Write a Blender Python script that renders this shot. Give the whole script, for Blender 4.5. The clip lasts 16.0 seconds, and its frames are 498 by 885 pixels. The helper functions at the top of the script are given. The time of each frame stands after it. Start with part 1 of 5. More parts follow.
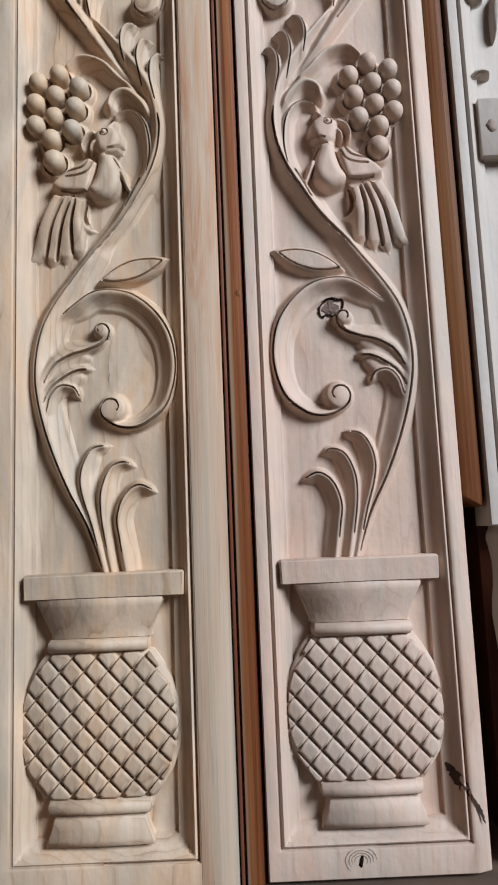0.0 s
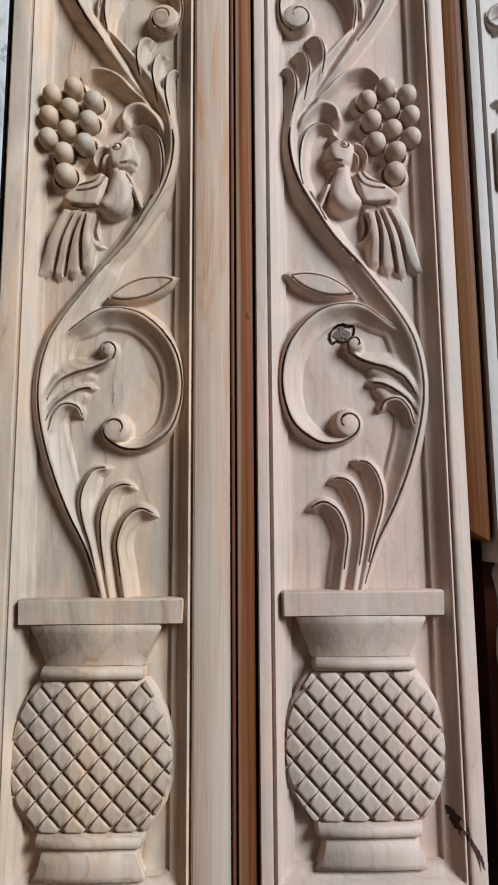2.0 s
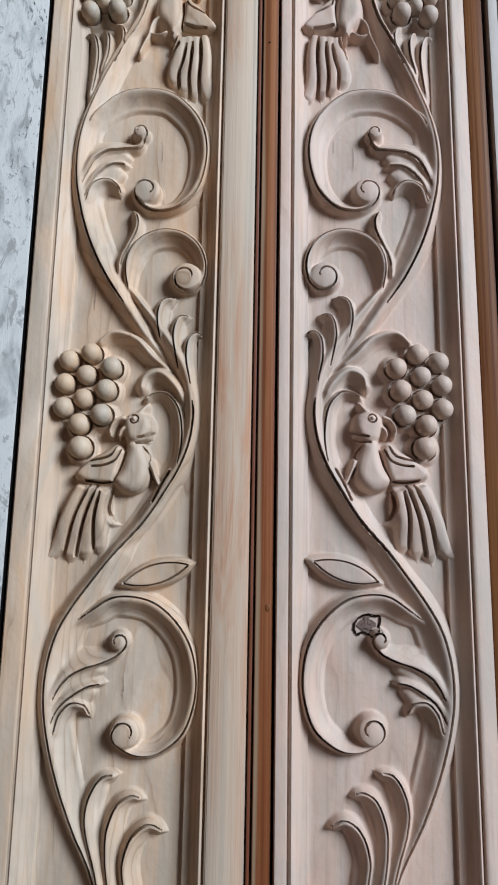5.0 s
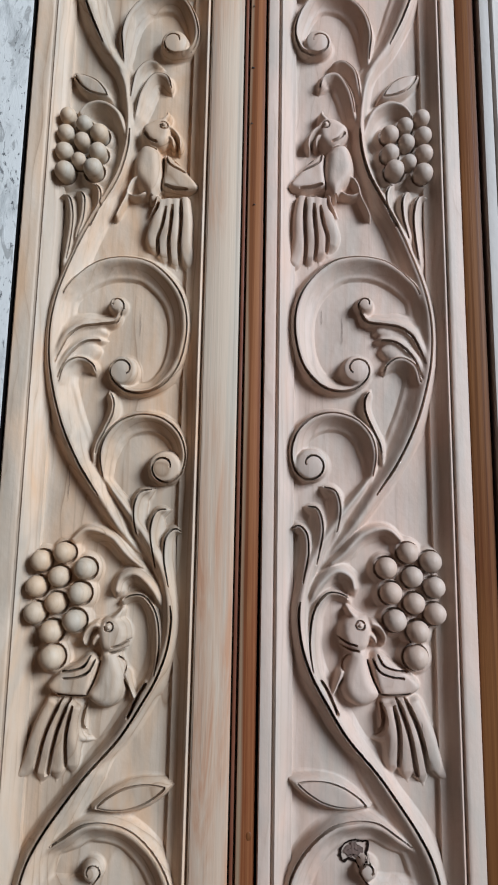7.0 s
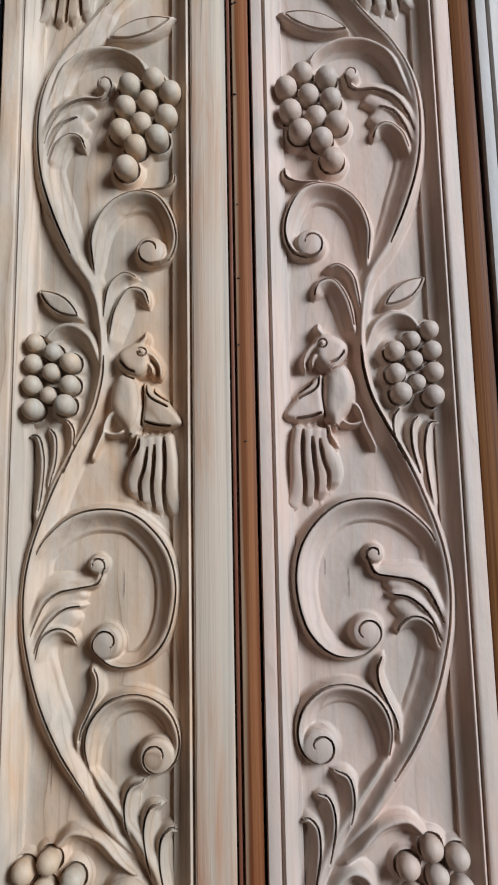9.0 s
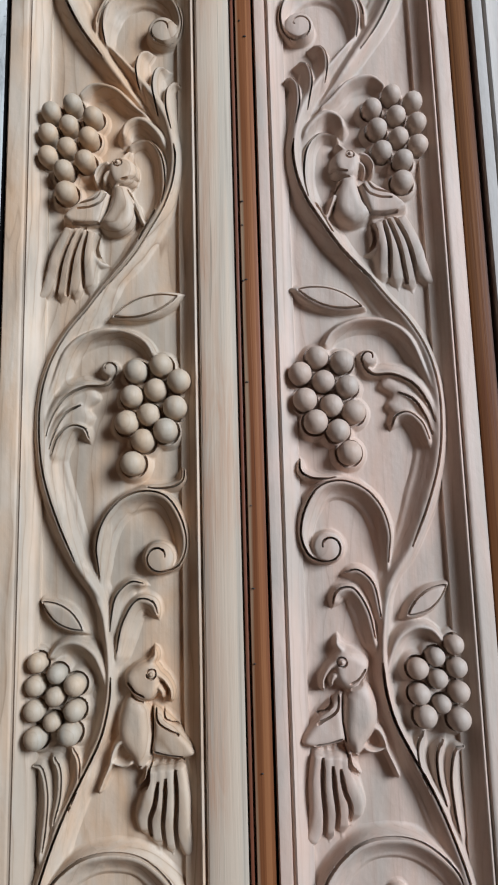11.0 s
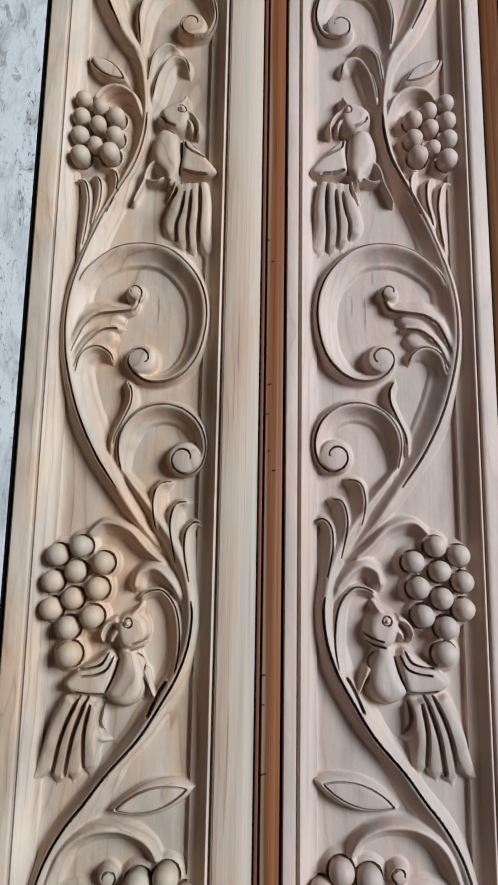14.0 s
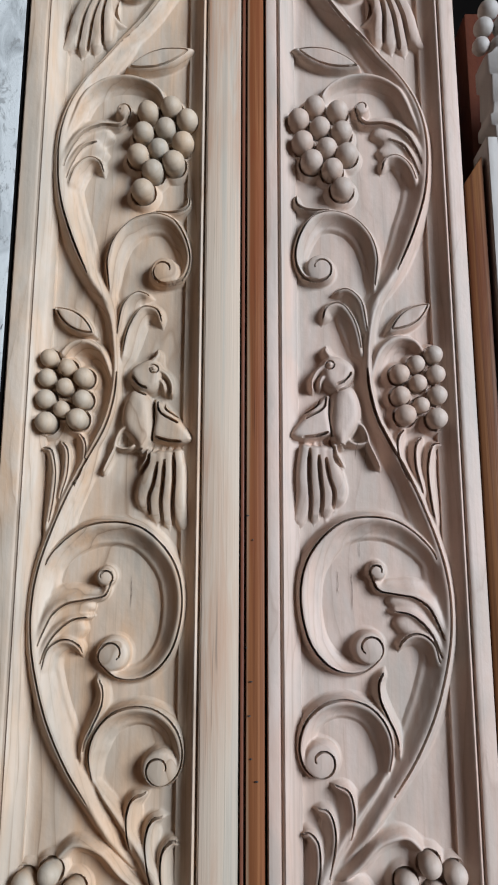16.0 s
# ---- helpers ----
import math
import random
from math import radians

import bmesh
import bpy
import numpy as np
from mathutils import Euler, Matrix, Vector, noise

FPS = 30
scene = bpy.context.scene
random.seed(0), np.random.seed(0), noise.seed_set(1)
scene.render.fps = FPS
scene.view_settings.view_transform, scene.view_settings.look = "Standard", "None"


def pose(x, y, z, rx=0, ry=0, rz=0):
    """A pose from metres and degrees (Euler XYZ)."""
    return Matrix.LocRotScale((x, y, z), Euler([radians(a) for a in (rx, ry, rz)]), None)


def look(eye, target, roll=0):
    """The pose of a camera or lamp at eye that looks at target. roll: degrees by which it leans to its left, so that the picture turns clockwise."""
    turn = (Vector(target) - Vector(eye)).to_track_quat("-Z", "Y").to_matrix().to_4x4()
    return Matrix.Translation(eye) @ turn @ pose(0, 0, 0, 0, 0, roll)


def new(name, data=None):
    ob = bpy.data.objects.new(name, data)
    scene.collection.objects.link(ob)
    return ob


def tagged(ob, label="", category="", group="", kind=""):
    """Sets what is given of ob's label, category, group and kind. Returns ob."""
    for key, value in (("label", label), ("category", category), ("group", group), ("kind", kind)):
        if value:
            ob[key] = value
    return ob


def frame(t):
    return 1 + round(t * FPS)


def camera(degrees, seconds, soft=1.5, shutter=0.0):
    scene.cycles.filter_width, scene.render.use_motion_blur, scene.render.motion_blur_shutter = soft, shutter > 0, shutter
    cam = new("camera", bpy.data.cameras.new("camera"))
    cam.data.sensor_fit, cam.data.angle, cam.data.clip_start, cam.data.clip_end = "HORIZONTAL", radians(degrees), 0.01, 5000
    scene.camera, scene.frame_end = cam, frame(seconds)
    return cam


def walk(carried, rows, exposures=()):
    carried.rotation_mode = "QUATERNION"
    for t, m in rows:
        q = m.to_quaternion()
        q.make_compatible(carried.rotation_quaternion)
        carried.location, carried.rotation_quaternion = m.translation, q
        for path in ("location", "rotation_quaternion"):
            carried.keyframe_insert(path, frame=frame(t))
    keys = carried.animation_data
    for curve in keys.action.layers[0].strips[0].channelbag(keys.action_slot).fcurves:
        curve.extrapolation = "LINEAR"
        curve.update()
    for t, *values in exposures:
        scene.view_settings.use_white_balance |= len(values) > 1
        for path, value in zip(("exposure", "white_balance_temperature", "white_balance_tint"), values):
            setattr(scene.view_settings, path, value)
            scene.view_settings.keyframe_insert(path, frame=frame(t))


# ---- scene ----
cam = camera(41.9, 16.0, 2.0)
PATH = [
    (0, (-0.0061, -0.4745, 0.2358), (0.010, 1.509, 0.491), -2.3),
    (0.5, (-0.0136, -0.4641, 0.235), (0.017, 1.522, 0.471), -1.3),
    (1, (-0.0128, -0.4635, 0.2397), (0.002, 1.520, 0.494), -0.8),
    (1.5, (-0.0156, -0.464, 0.2432), (0.024, 1.516, 0.520), -0.1),
    (2, (-0.0156, -0.4658, 0.2508), (0.024, 1.514, 0.529), -0.4),
    (2.5, (-0.0161, -0.4728, 0.2598), (0.032, 1.507, 0.542), -0.8),
    (3, (-0.0256, -0.4855, 0.2994), (0.034, 1.490, 0.604), 0.8),
    (3.5, (-0.0124, -0.4624, 0.3387), (0.030, 1.516, 0.627), -0.1),
    (4, (0.0092, -0.4626, 0.3707), (-0.004, 1.513, 0.680), 0.8),
    (4.5, (0.0007, -0.4678, 0.4084), (-0.044, 1.500, 0.763), 0.5),
    (5, (-0.0203, -0.4697, 0.4473), (-0.025, 1.499, 0.798), 1.0),
    (5.2, (-0.0192, -0.4722, 0.4655), (-0.038, 1.494, 0.832), 0.7),
    (7.3, (0.0013, -0.4671, 0.6264), (-0.020, 1.510, 0.925), 1.1),
    (7.5, (0.0083, -0.4626, 0.643), (-0.041, 1.518, 0.916), 0.5),
    (8, (-0.0027, -0.4333, 0.6893), (-0.038, 1.556, 0.891), -0.3),
    (8.5, (-0.0092, -0.4501, 0.7416), (-0.012, 1.531, 1.015), -1.2),
    (9, (-0.0003, -0.447, 0.8045), (-0.032, 1.533, 1.087), -1.1),
    (9.2, (0.0099, -0.4524, 0.8305), (-0.073, 1.519, 1.156), -0.5),
    (11.3, (-0.0146, -0.4539, 1.0619), (-0.008, 1.524, 1.360), -1.6),
    (11.5, (-0.0022, -0.4536, 1.0905), (-0.033, 1.524, 1.391), -1.6),
    (12, (-0.0015, -0.4639, 1.1459), (-0.051, 1.507, 1.482), 0.3),
    (12.5, (-0.0143, -0.4482, 1.185), (-0.030, 1.529, 1.485), 0.3),
    (13, (-0.0226, -0.4457, 1.2231), (-0.023, 1.530, 1.532), -0.6),
    (13.5, (-0.029, -0.4545, 1.2892), (-0.057, 1.511, 1.660), 0.2),
    (14, (-0.0229, -0.4539, 1.3571), (-0.038, 1.518, 1.691), 1.0),
    (14.5, (-0.025, -0.4408, 1.398), (-0.039, 1.538, 1.687), 1.1),
    (15, (-0.0312, -0.4476, 1.4475), (0.009, 1.528, 1.754), -0.0),
    (15.5, (-0.0312, -0.4568, 1.5062), (0.004, 1.512, 1.858), -0.9),
    (16, (-0.01, -0.457, 1.562), (-0.024, 1.513, 1.905), 0.1),
]
walk(cam, [(t, look(eye, target, roll)) for t, eye, target, roll in PATH],
     exposures=((0.0, -0.21, 6780, 11), (3.0, -0.25, 6450, 9), (5.0, -0.27, 6330, 9),
     (9.0, -0.38, 6380, 9), (12.5, -0.48, 6370, 9), (16.0, -0.50, 6330, 9)))

# ---- world, daylight through the window opening, exposure ----
world = bpy.data.worlds.new("sky")
scene.world = world
world.use_nodes = True
sky = world.node_tree.nodes.new("ShaderNodeTexSky")
sky.sky_type, sky.sun_disc = "NISHITA", False
sky.sun_elevation, sky.sun_rotation = radians(40), radians(60)
world.node_tree.links.new(sky.outputs["Color"], world.node_tree.nodes["Background"].inputs["Color"])
world.node_tree.nodes["Background"].inputs["Strength"].default_value = 0.05

WINDOW = (3.65, -3.2, 2.8)          # middle of the window opening in the right-hand wall
lamp = bpy.data.lights.new("window_daylight", "AREA")
lamp.shape, lamp.size, lamp.size_y, lamp.energy = "RECTANGLE", 1.8, 2.2, 570.0
lamp.color = (0.84, 0.965, 1.13)
lamp_ob = new("window_daylight", lamp)
lamp_ob.matrix_world = look(WINDOW, (0.0, 0.0, 1.1))
scene.view_settings.exposure = 0.0


# ---- materials ----
def nodes_of(name):
    m = bpy.data.materials.new(name)
    m.use_nodes = True
    nt = m.node_tree
    return m, nt, nt.nodes["Principled BSDF"]


def add(nt, kind, **values):
    n = nt.nodes.new(kind)
    for key, value in values.items():
        n.inputs[key].default_value = value
    return n


def ramp(nt, fac, stops):
    r = nt.nodes.new("ShaderNodeValToRGB")
    while len(r.color_ramp.elements) < len(stops):
        r.color_ramp.elements.new(0.5)
    for e, (pos, col) in zip(r.color_ramp.elements, stops):
        e.position, e.color = pos, (*col, 1.0)
    nt.links.new(fac, r.inputs["Fac"])
    return r.outputs["Color"]


def mixed(nt, fac, a, b, blend="MIX"):
    m = nt.nodes.new("ShaderNodeMix")
    m.data_type, m.blend_type = "RGBA", blend
    for sock, v in ((m.inputs["Factor"], fac), (m.inputs[6], a), (m.inputs[7], b)):
        if isinstance(v, (int, float)):
            sock.default_value = v
        elif isinstance(v, tuple):
            sock.default_value = (*v, 1.0)
        else:
            nt.links.new(v, sock)
    return m.outputs[2]


def stretched(nt, sx, sy, sz, shift=(0, 0, 0)):
    """World position, scaled along each axis; wood grain runs along z."""
    g = nt.nodes.new("ShaderNodeNewGeometry")
    m = nt.nodes.new("ShaderNodeMapping")
    m.inputs["Scale"].default_value = (sx, sy, sz)
    m.inputs["Location"].default_value = shift
    nt.links.new(g.outputs["Position"], m.inputs["Vector"])
    return m.outputs["Vector"]


def noise_at(nt, vec, scale, detail=3.0, rough=0.55, distortion=0.0):
    n = add(nt, "ShaderNodeTexNoise", Scale=scale, Detail=detail, Roughness=rough, Distortion=distortion)
    nt.links.new(vec, n.inputs["Vector"])
    return n.outputs["Fac"]


def wood(name, pale, warm, grey, dark, shift, warm_amount=0.5, grey_amount=0.5, rough=0.62, rings=0.14, figure=130.0, uneven=0.0, lines=0.55, heart=(-0.06, 0.10, 0.0)):
    m, nt, bsdf = nodes_of(name)
    broad = noise_at(nt, stretched(nt, 24, 24, 6.5, shift), 1.0, 4.0, 0.6, 1.6)
    patch = noise_at(nt, stretched(nt, 19, 19, 6.0, (shift[1], shift[0], 3)), 1.0, 3.0, 0.55, 1.2)
    fine = noise_at(nt, stretched(nt, 420, 420, 7, shift), 1.0, 4.0, 0.65)
    w = add(nt, "ShaderNodeTexWave", Scale=1.0, Distortion=5.0, Detail=2.0)
    w.inputs["Detail Scale"].default_value = 0.6
    w.bands_direction = "X"
    nt.links.new(stretched(nt, 26, 26, 0.9, shift), w.inputs["Vector"])
    c = mixed(nt, ramp(nt, broad, [(0.38, (0, 0, 0)), (0.38 + 0.3, (warm_amount,) * 3)]), pale, warm)
    c = mixed(nt, ramp(nt, patch, [(0.42, (0, 0, 0)), (0.66, (grey_amount,) * 3)]), c, grey)
    c = mixed(nt, ramp(nt, w.outputs["Fac"], [(0.55, (0, 0, 0)), (0.95, (rings,) * 3)]), c, warm)
    # growth rings about the tree's own axis behind the plank, so that the carving cuts through them
    g = nt.nodes.new("ShaderNodeNewGeometry")
    wander = add(nt, "ShaderNodeTexNoise", Scale=1.0, Detail=3.0, Roughness=0.55, Distortion=0.6)
    nt.links.new(stretched(nt, 13, 13, 3.4, (shift[0] + 2.0, 0.4, shift[2])), wander.inputs["Vector"])
    bent = nt.nodes.new("ShaderNodeVectorMath")
    bent.operation = "MULTIPLY_ADD"
    bent.inputs[1].default_value = (0.05, 0.05, 0.0)
    nt.links.new(wander.outputs["Color"], bent.inputs[0])
    flat = nt.nodes.new("ShaderNodeVectorMath")
    flat.operation = "MULTIPLY"
    flat.inputs[1].default_value = (1.0, 1.7, 0.03)
    nt.links.new(g.outputs["Position"], flat.inputs[0])
    nt.links.new(flat.outputs["Vector"], bent.inputs[2])
    far = nt.nodes.new("ShaderNodeVectorMath")
    far.operation = "DISTANCE"
    far.inputs[1].default_value = heart
    nt.links.new(bent.outputs["Vector"], far.inputs[0])
    times = nt.nodes.new("ShaderNodeMath")
    times.operation = "MULTIPLY"
    times.inputs[1].default_value = figure
    nt.links.new(far.outputs["Value"], times.inputs[0])
    part_of = nt.nodes.new("ShaderNodeMath")
    part_of.operation = "FRACT"
    nt.links.new(times.outputs[0], part_of.inputs[0])
    # the figure shows here and there only
    seam = ramp(nt, part_of.outputs[0], [(0.0, (lines,) * 3), (0.05, (0.55 * lines,) * 3), (0.22, (0.12 * lines,) * 3), (0.70, (0, 0, 0)), (0.95, (0.2 * lines,) * 3), (1.0, (lines,) * 3)])
    where = ramp(nt, noise_at(nt, stretched(nt, 21, 21, 5.0, (shift[2] + 5.0, 0.7, shift[0])), 1.0, 3.0, 0.6, 0.8), [(0.40, (0.06,) * 3), (0.60, (1, 1, 1))])
    c = mixed(nt, mixed(nt, 1.0, seam, where, "MULTIPLY"), c, tuple(0.3 * p + 0.7 * q for p, q in zip(warm, dark)))
    c = mixed(nt, ramp(nt, fine, [(0.54, (0, 0, 0)), (0.82, (0.26,) * 3)]), c, dark)
    streak = noise_at(nt, stretched(nt, 95, 95, 1.6, (shift[2], 1.0, shift[0])), 1.0, 3.0, 0.6, 0.9)
    c = mixed(nt, ramp(nt, streak, [(0.62, (0, 0, 0)), (0.76, (0.22,) * 3)]), c, dark)
    c = mixed(nt, ramp(nt, streak, [(0.26, (0.22,) * 3), (0.40, (0, 0, 0))]), c, tuple(min(0.8, v * 1.22) for v in pale))
    if uneven:
        # pieces cut from different streaks of the plank
        info = nt.nodes.new("ShaderNodeObjectInfo")
        c = mixed(nt, ramp(nt, info.outputs["Random"], [(0.0, (uneven,) * 3), (0.5, (0, 0, 0))]), c, warm)
        c = mixed(nt, ramp(nt, info.outputs["Random"], [(0.5, (0, 0, 0)), (1.0, (uneven,) * 3)]), c, grey)
    nt.links.new(c, bsdf.inputs["Base Color"])
    bsdf.inputs["Roughness"].default_value = rough
    bsdf.inputs["Specular IOR Level"].default_value = 0.4
    bump = add(nt, "ShaderNodeBump", Strength=0.17, Distance=0.0006)
    nt.links.new(fine, bump.inputs["Height"])
    tool = noise_at(nt, stretched(nt, 260, 260, 190, shift), 1.0, 2.0, 0.5)
    facet = noise_at(nt, stretched(nt, 75, 75, 48, shift), 1.0, 2.0, 0.45)
    bump3 = add(nt, "ShaderNodeBump", Strength=0.3, Distance=0.0022)
    nt.links.new(facet, bump3.inputs["Height"])
    nt.links.new(bump3.outputs["Normal"], bump.inputs["Normal"])
    bump2 = add(nt, "ShaderNodeBump", Strength=0.3, Distance=0.0008)
    nt.links.new(tool, bump2.inputs["Height"])
    nt.links.new(bump.outputs["Normal"], bump2.inputs["Normal"])
    nt.links.new(bump2.outputs["Normal"], bsdf.inputs["Normal"])
    return m


wood_left = wood("pale_wood_yellowish", (0.59, 0.462, 0.345), (0.575, 0.352, 0.20), (0.39, 0.315, 0.238), (0.15, 0.09, 0.05), (0.3, 0.0, 0.0), 0.85, 0.85, figure=105.0, lines=0.8)
wood_right = wood("pale_wood_pinkish", (0.555, 0.42, 0.338), (0.53, 0.335, 0.24), (0.40, 0.342, 0.28), (0.20, 0.13, 0.095), (4.1, 0.0, 0.7), 0.6, 0.7, figure=105.0, lines=0.4, heart=(0.15, 0.14, 0.0))
grape_left = wood("pale_wood_round", (0.55, 0.435, 0.315), (0.565, 0.355, 0.20), (0.37, 0.33, 0.265), (0.23, 0.165, 0.11), (0.9, 0.0, 0.4), 0.7, 0.7, 0.6, 0.2, 150.0, 0.25, 0.4)
grape_right = wood("pink_wood_round", (0.535, 0.415, 0.33), (0.485, 0.32, 0.23), (0.38, 0.315, 0.26), (0.27, 0.20, 0.155), (4.6, 0.0, 0.2), 0.6, 0.6, 0.6, 0.2, 150.0, 0.25, 0.4)


def streaked(name, bands, patch_col, patch_amount, edge_col=None, edge_at=0.0, rough=0.6, across=150):
    """Long straight streaks along z, with warm wavy patches; edge_col: a second colour left of x = edge_at."""
    m, nt, bsdf = nodes_of(name)
    long = noise_at(nt, stretched(nt, across, 60, 1.1, (3.0, 0, 0.4)), 1.0, 4.0, 0.6, 0.5)
    c = ramp(nt, long, bands)
    wavy = noise_at(nt, stretched(nt, 75, 30, 6.0, (1.0, 2.0, 0)), 1.0, 4.0, 0.62, 2.6)
    where = noise_at(nt, stretched(nt, 25, 25, 3.2, (7.0, 0, 1.9)), 1.0, 2.0, 0.5)
    warm = mixed(nt, 1.0, ramp(nt, wavy, [(0.34, (0.1,) * 3), (0.66, (1, 1, 1))]), ramp(nt, where, [(0.41, (0, 0, 0)), (0.58, (patch_amount,) * 3)]), "MULTIPLY")
    c = mixed(nt, warm, c, patch_col)
    dark = noise_at(nt, stretched(nt, 420, 200, 5.0, (0.2, 0, 8.0)), 1.0, 3.0, 0.6, 0.6)
    c = mixed(nt, ramp(nt, dark, [(0.62, (0, 0, 0)), (0.74, (0.55,) * 3)]), c, tuple(0.35 * v for v in bands[0][1]))
    if edge_col:
        g = nt.nodes.new("ShaderNodeNewGeometry")
        xyz = nt.nodes.new("ShaderNodeSeparateXYZ")
        nt.links.new(g.outputs["Position"], xyz.inputs[0])
        wander = add(nt, "ShaderNodeMath")
        wander.operation = "MULTIPLY_ADD"
        wander.inputs[1].default_value = 0.011
        nt.links.new(noise_at(nt, stretched(nt, 20, 20, 2.6, (0, 0, 3.3)), 1.0, 2.0, 0.5), wander.inputs[0])
        nt.links.new(xyz.outputs["X"], wander.inputs[2])
        span = add(nt, "ShaderNodeMapRange", **{"From Min": edge_at + 0.0045, "From Max": edge_at + 0.0065, "To Min": 0.85, "To Max": 0.0})
        nt.links.new(wander.outputs[0], span.inputs["Value"])
        c = mixed(nt, span.outputs["Result"], c, edge_col)
    nt.links.new(c, bsdf.inputs["Base Color"])
    bsdf.inputs["Roughness"].default_value = rough
    bsdf.inputs["Specular IOR Level"].default_value = 0.25
    bump = add(nt, "ShaderNodeBump", Strength=0.3, Distance=0.0008)
    nt.links.new(dark, bump.inputs["Height"])
    nt.links.new(bump.outputs["Normal"], bsdf.inputs["Normal"])
    return m


wood_pink = streaked("pink_streaked_wood", [(0.30, (0.36, 0.285, 0.215)), (0.40, (0.52, 0.43, 0.33)), (0.48, (0.61, 0.475, 0.35)), (0.56, (0.62, 0.475, 0.35)), (0.62, (0.53, 0.44, 0.34)), (0.72, (0.43, 0.355, 0.275))], (0.52, 0.265, 0.15), 0.9, across=70)
wood_third = wood("pale_wood_grey", (0.44, 0.385, 0.335), (0.41, 0.33, 0.27), (0.35, 0.32, 0.285), (0.28, 0.24, 0.2), (7.7, 0.0, 1.7), 0.4, 0.5, lines=0.3, heart=(0.2, 0.12, 0.0))
wood_orange = streaked("orange_pine", [(0.30, (0.12, 0.037, 0.013)), (0.44, (0.23, 0.080, 0.028)), (0.54, (0.31, 0.122, 0.047)), (0.66, (0.18, 0.058, 0.02))], (0.20, 0.048, 0.016), 0.6, (0.40, 0.28, 0.175), -0.0128, 0.5)
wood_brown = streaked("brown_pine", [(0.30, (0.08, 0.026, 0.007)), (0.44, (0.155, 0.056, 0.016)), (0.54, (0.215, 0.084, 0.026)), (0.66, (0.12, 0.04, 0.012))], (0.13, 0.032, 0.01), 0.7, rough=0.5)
wood_edge = wood("reddish_brown_edge", (0.19, 0.062, 0.03), (0.14, 0.035, 0.015), (0.20, 0.085, 0.05), (0.12, 0.05, 0.03), (3.2, 0.0, 2.0), 0.7, 0.5, 0.5)
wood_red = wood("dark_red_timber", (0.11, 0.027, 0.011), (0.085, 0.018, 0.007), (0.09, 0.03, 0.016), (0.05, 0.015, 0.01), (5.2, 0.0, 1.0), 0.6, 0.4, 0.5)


def plain(name, col, rough=0.7, vary=0.15, scale=60.0):
    m, nt, bsdf = nodes_of(name)
    n = noise_at(nt, stretched(nt, 1, 1, 1), scale, 4.0, 0.6)
    low = tuple(v * (1 - vary) for v in col)
    nt.links.new(ramp(nt, n, [(0.3, low), (0.7, col)]), bsdf.inputs["Base Color"])
    bsdf.inputs["Roughness"].default_value = rough
    bump = add(nt, "ShaderNodeBump", Strength=0.3, Distance=0.001)
    nt.links.new(n, bump.inputs["Height"])
    nt.links.new(bump.outputs["Normal"], bsdf.inputs["Normal"])
    return m


def peeling_paint():
    m, nt, bsdf = nodes_of("peeling_white_paint")
    chips = noise_at(nt, stretched(nt, 90, 90, 38), 1.0, 6.0, 0.72, 1.4)
    wash = noise_at(nt, stretched(nt, 45, 45, 18), 1.0, 5.0, 0.65, 0.8)
    flakes = noise_at(nt, stretched(nt, 210, 210, 85), 1.0, 4.0, 0.65, 1.8)
    where = noise_at(nt, stretched(nt, 22, 22, 5), 1.0, 3.0, 0.6)
    c = ramp(nt, wash, [(0.32, (0.31, 0.305, 0.285)), (0.52, (0.56, 0.545, 0.505))])
    c = mixed(nt, ramp(nt, chips, [(0.55, (0, 0, 0)), (0.60, (0.75,) * 3)]), c, (0.24, 0.23, 0.21))
    bare = ramp(nt, flakes, [(0.60, (0, 0, 0)), (0.64, (0.95,) * 3)])
    spread = ramp(nt, where, [(0.42, (0, 0, 0)), (0.58, (1, 1, 1))])
    c = mixed(nt, mixed(nt, 1.0, bare, spread, "MULTIPLY"), c, (0.03, 0.03, 0.033))
    nt.links.new(c, bsdf.inputs["Base Color"])
    bsdf.inputs["Roughness"].default_value = 0.6
    bump = add(nt, "ShaderNodeBump", Strength=0.5, Distance=0.001)
    nt.links.new(chips, bump.inputs["Height"])
    nt.links.new(bump.outputs["Normal"], bsdf.inputs["Normal"])
    return m


white_paint = peeling_paint()
plaster = plain("plaster", (0.105, 0.036, 0.014), 0.85, 0.12, 8.0)
# near-black colour that stands in for the shade behind and between things
shade_black = plain("gap_shade_black", (0.004, 0.003, 0.0025), 1.0, 0.3, 20.0)
shade_black.node_tree.nodes["Principled BSDF"].inputs["Specular IOR Level"].default_value = 0.05
concrete = plain("concrete", (0.12, 0.075, 0.05), 0.85, 0.3, 14.0)
iron = plain("dark_iron", (0.03, 0.025, 0.022), 0.5, 0.2, 200.0)
crack_mat = plain("crack_dark", (0.17, 0.105, 0.075), 0.8, 0.4, 300.0)
knot_mat = plain("dark_knot", (0.018, 0.009, 0.006), 0.9, 0.5, 300.0)
knot_mat.node_tree.nodes["Principled BSDF"].inputs["Specular IOR Level"].default_value = 0.1


# ---- mesh helpers ----
def mesh_from(name, verts, faces, material, smooth=True, sharp=None):
    me = bpy.data.meshes.new(name)
    me.from_pydata([tuple(v) for v in verts], [], faces)
    me.materials.append(material)
    if smooth:
        me.shade_smooth()
        if sharp:
            me.set_sharp_from_angle(angle=radians(sharp))
    me.update()
    return me


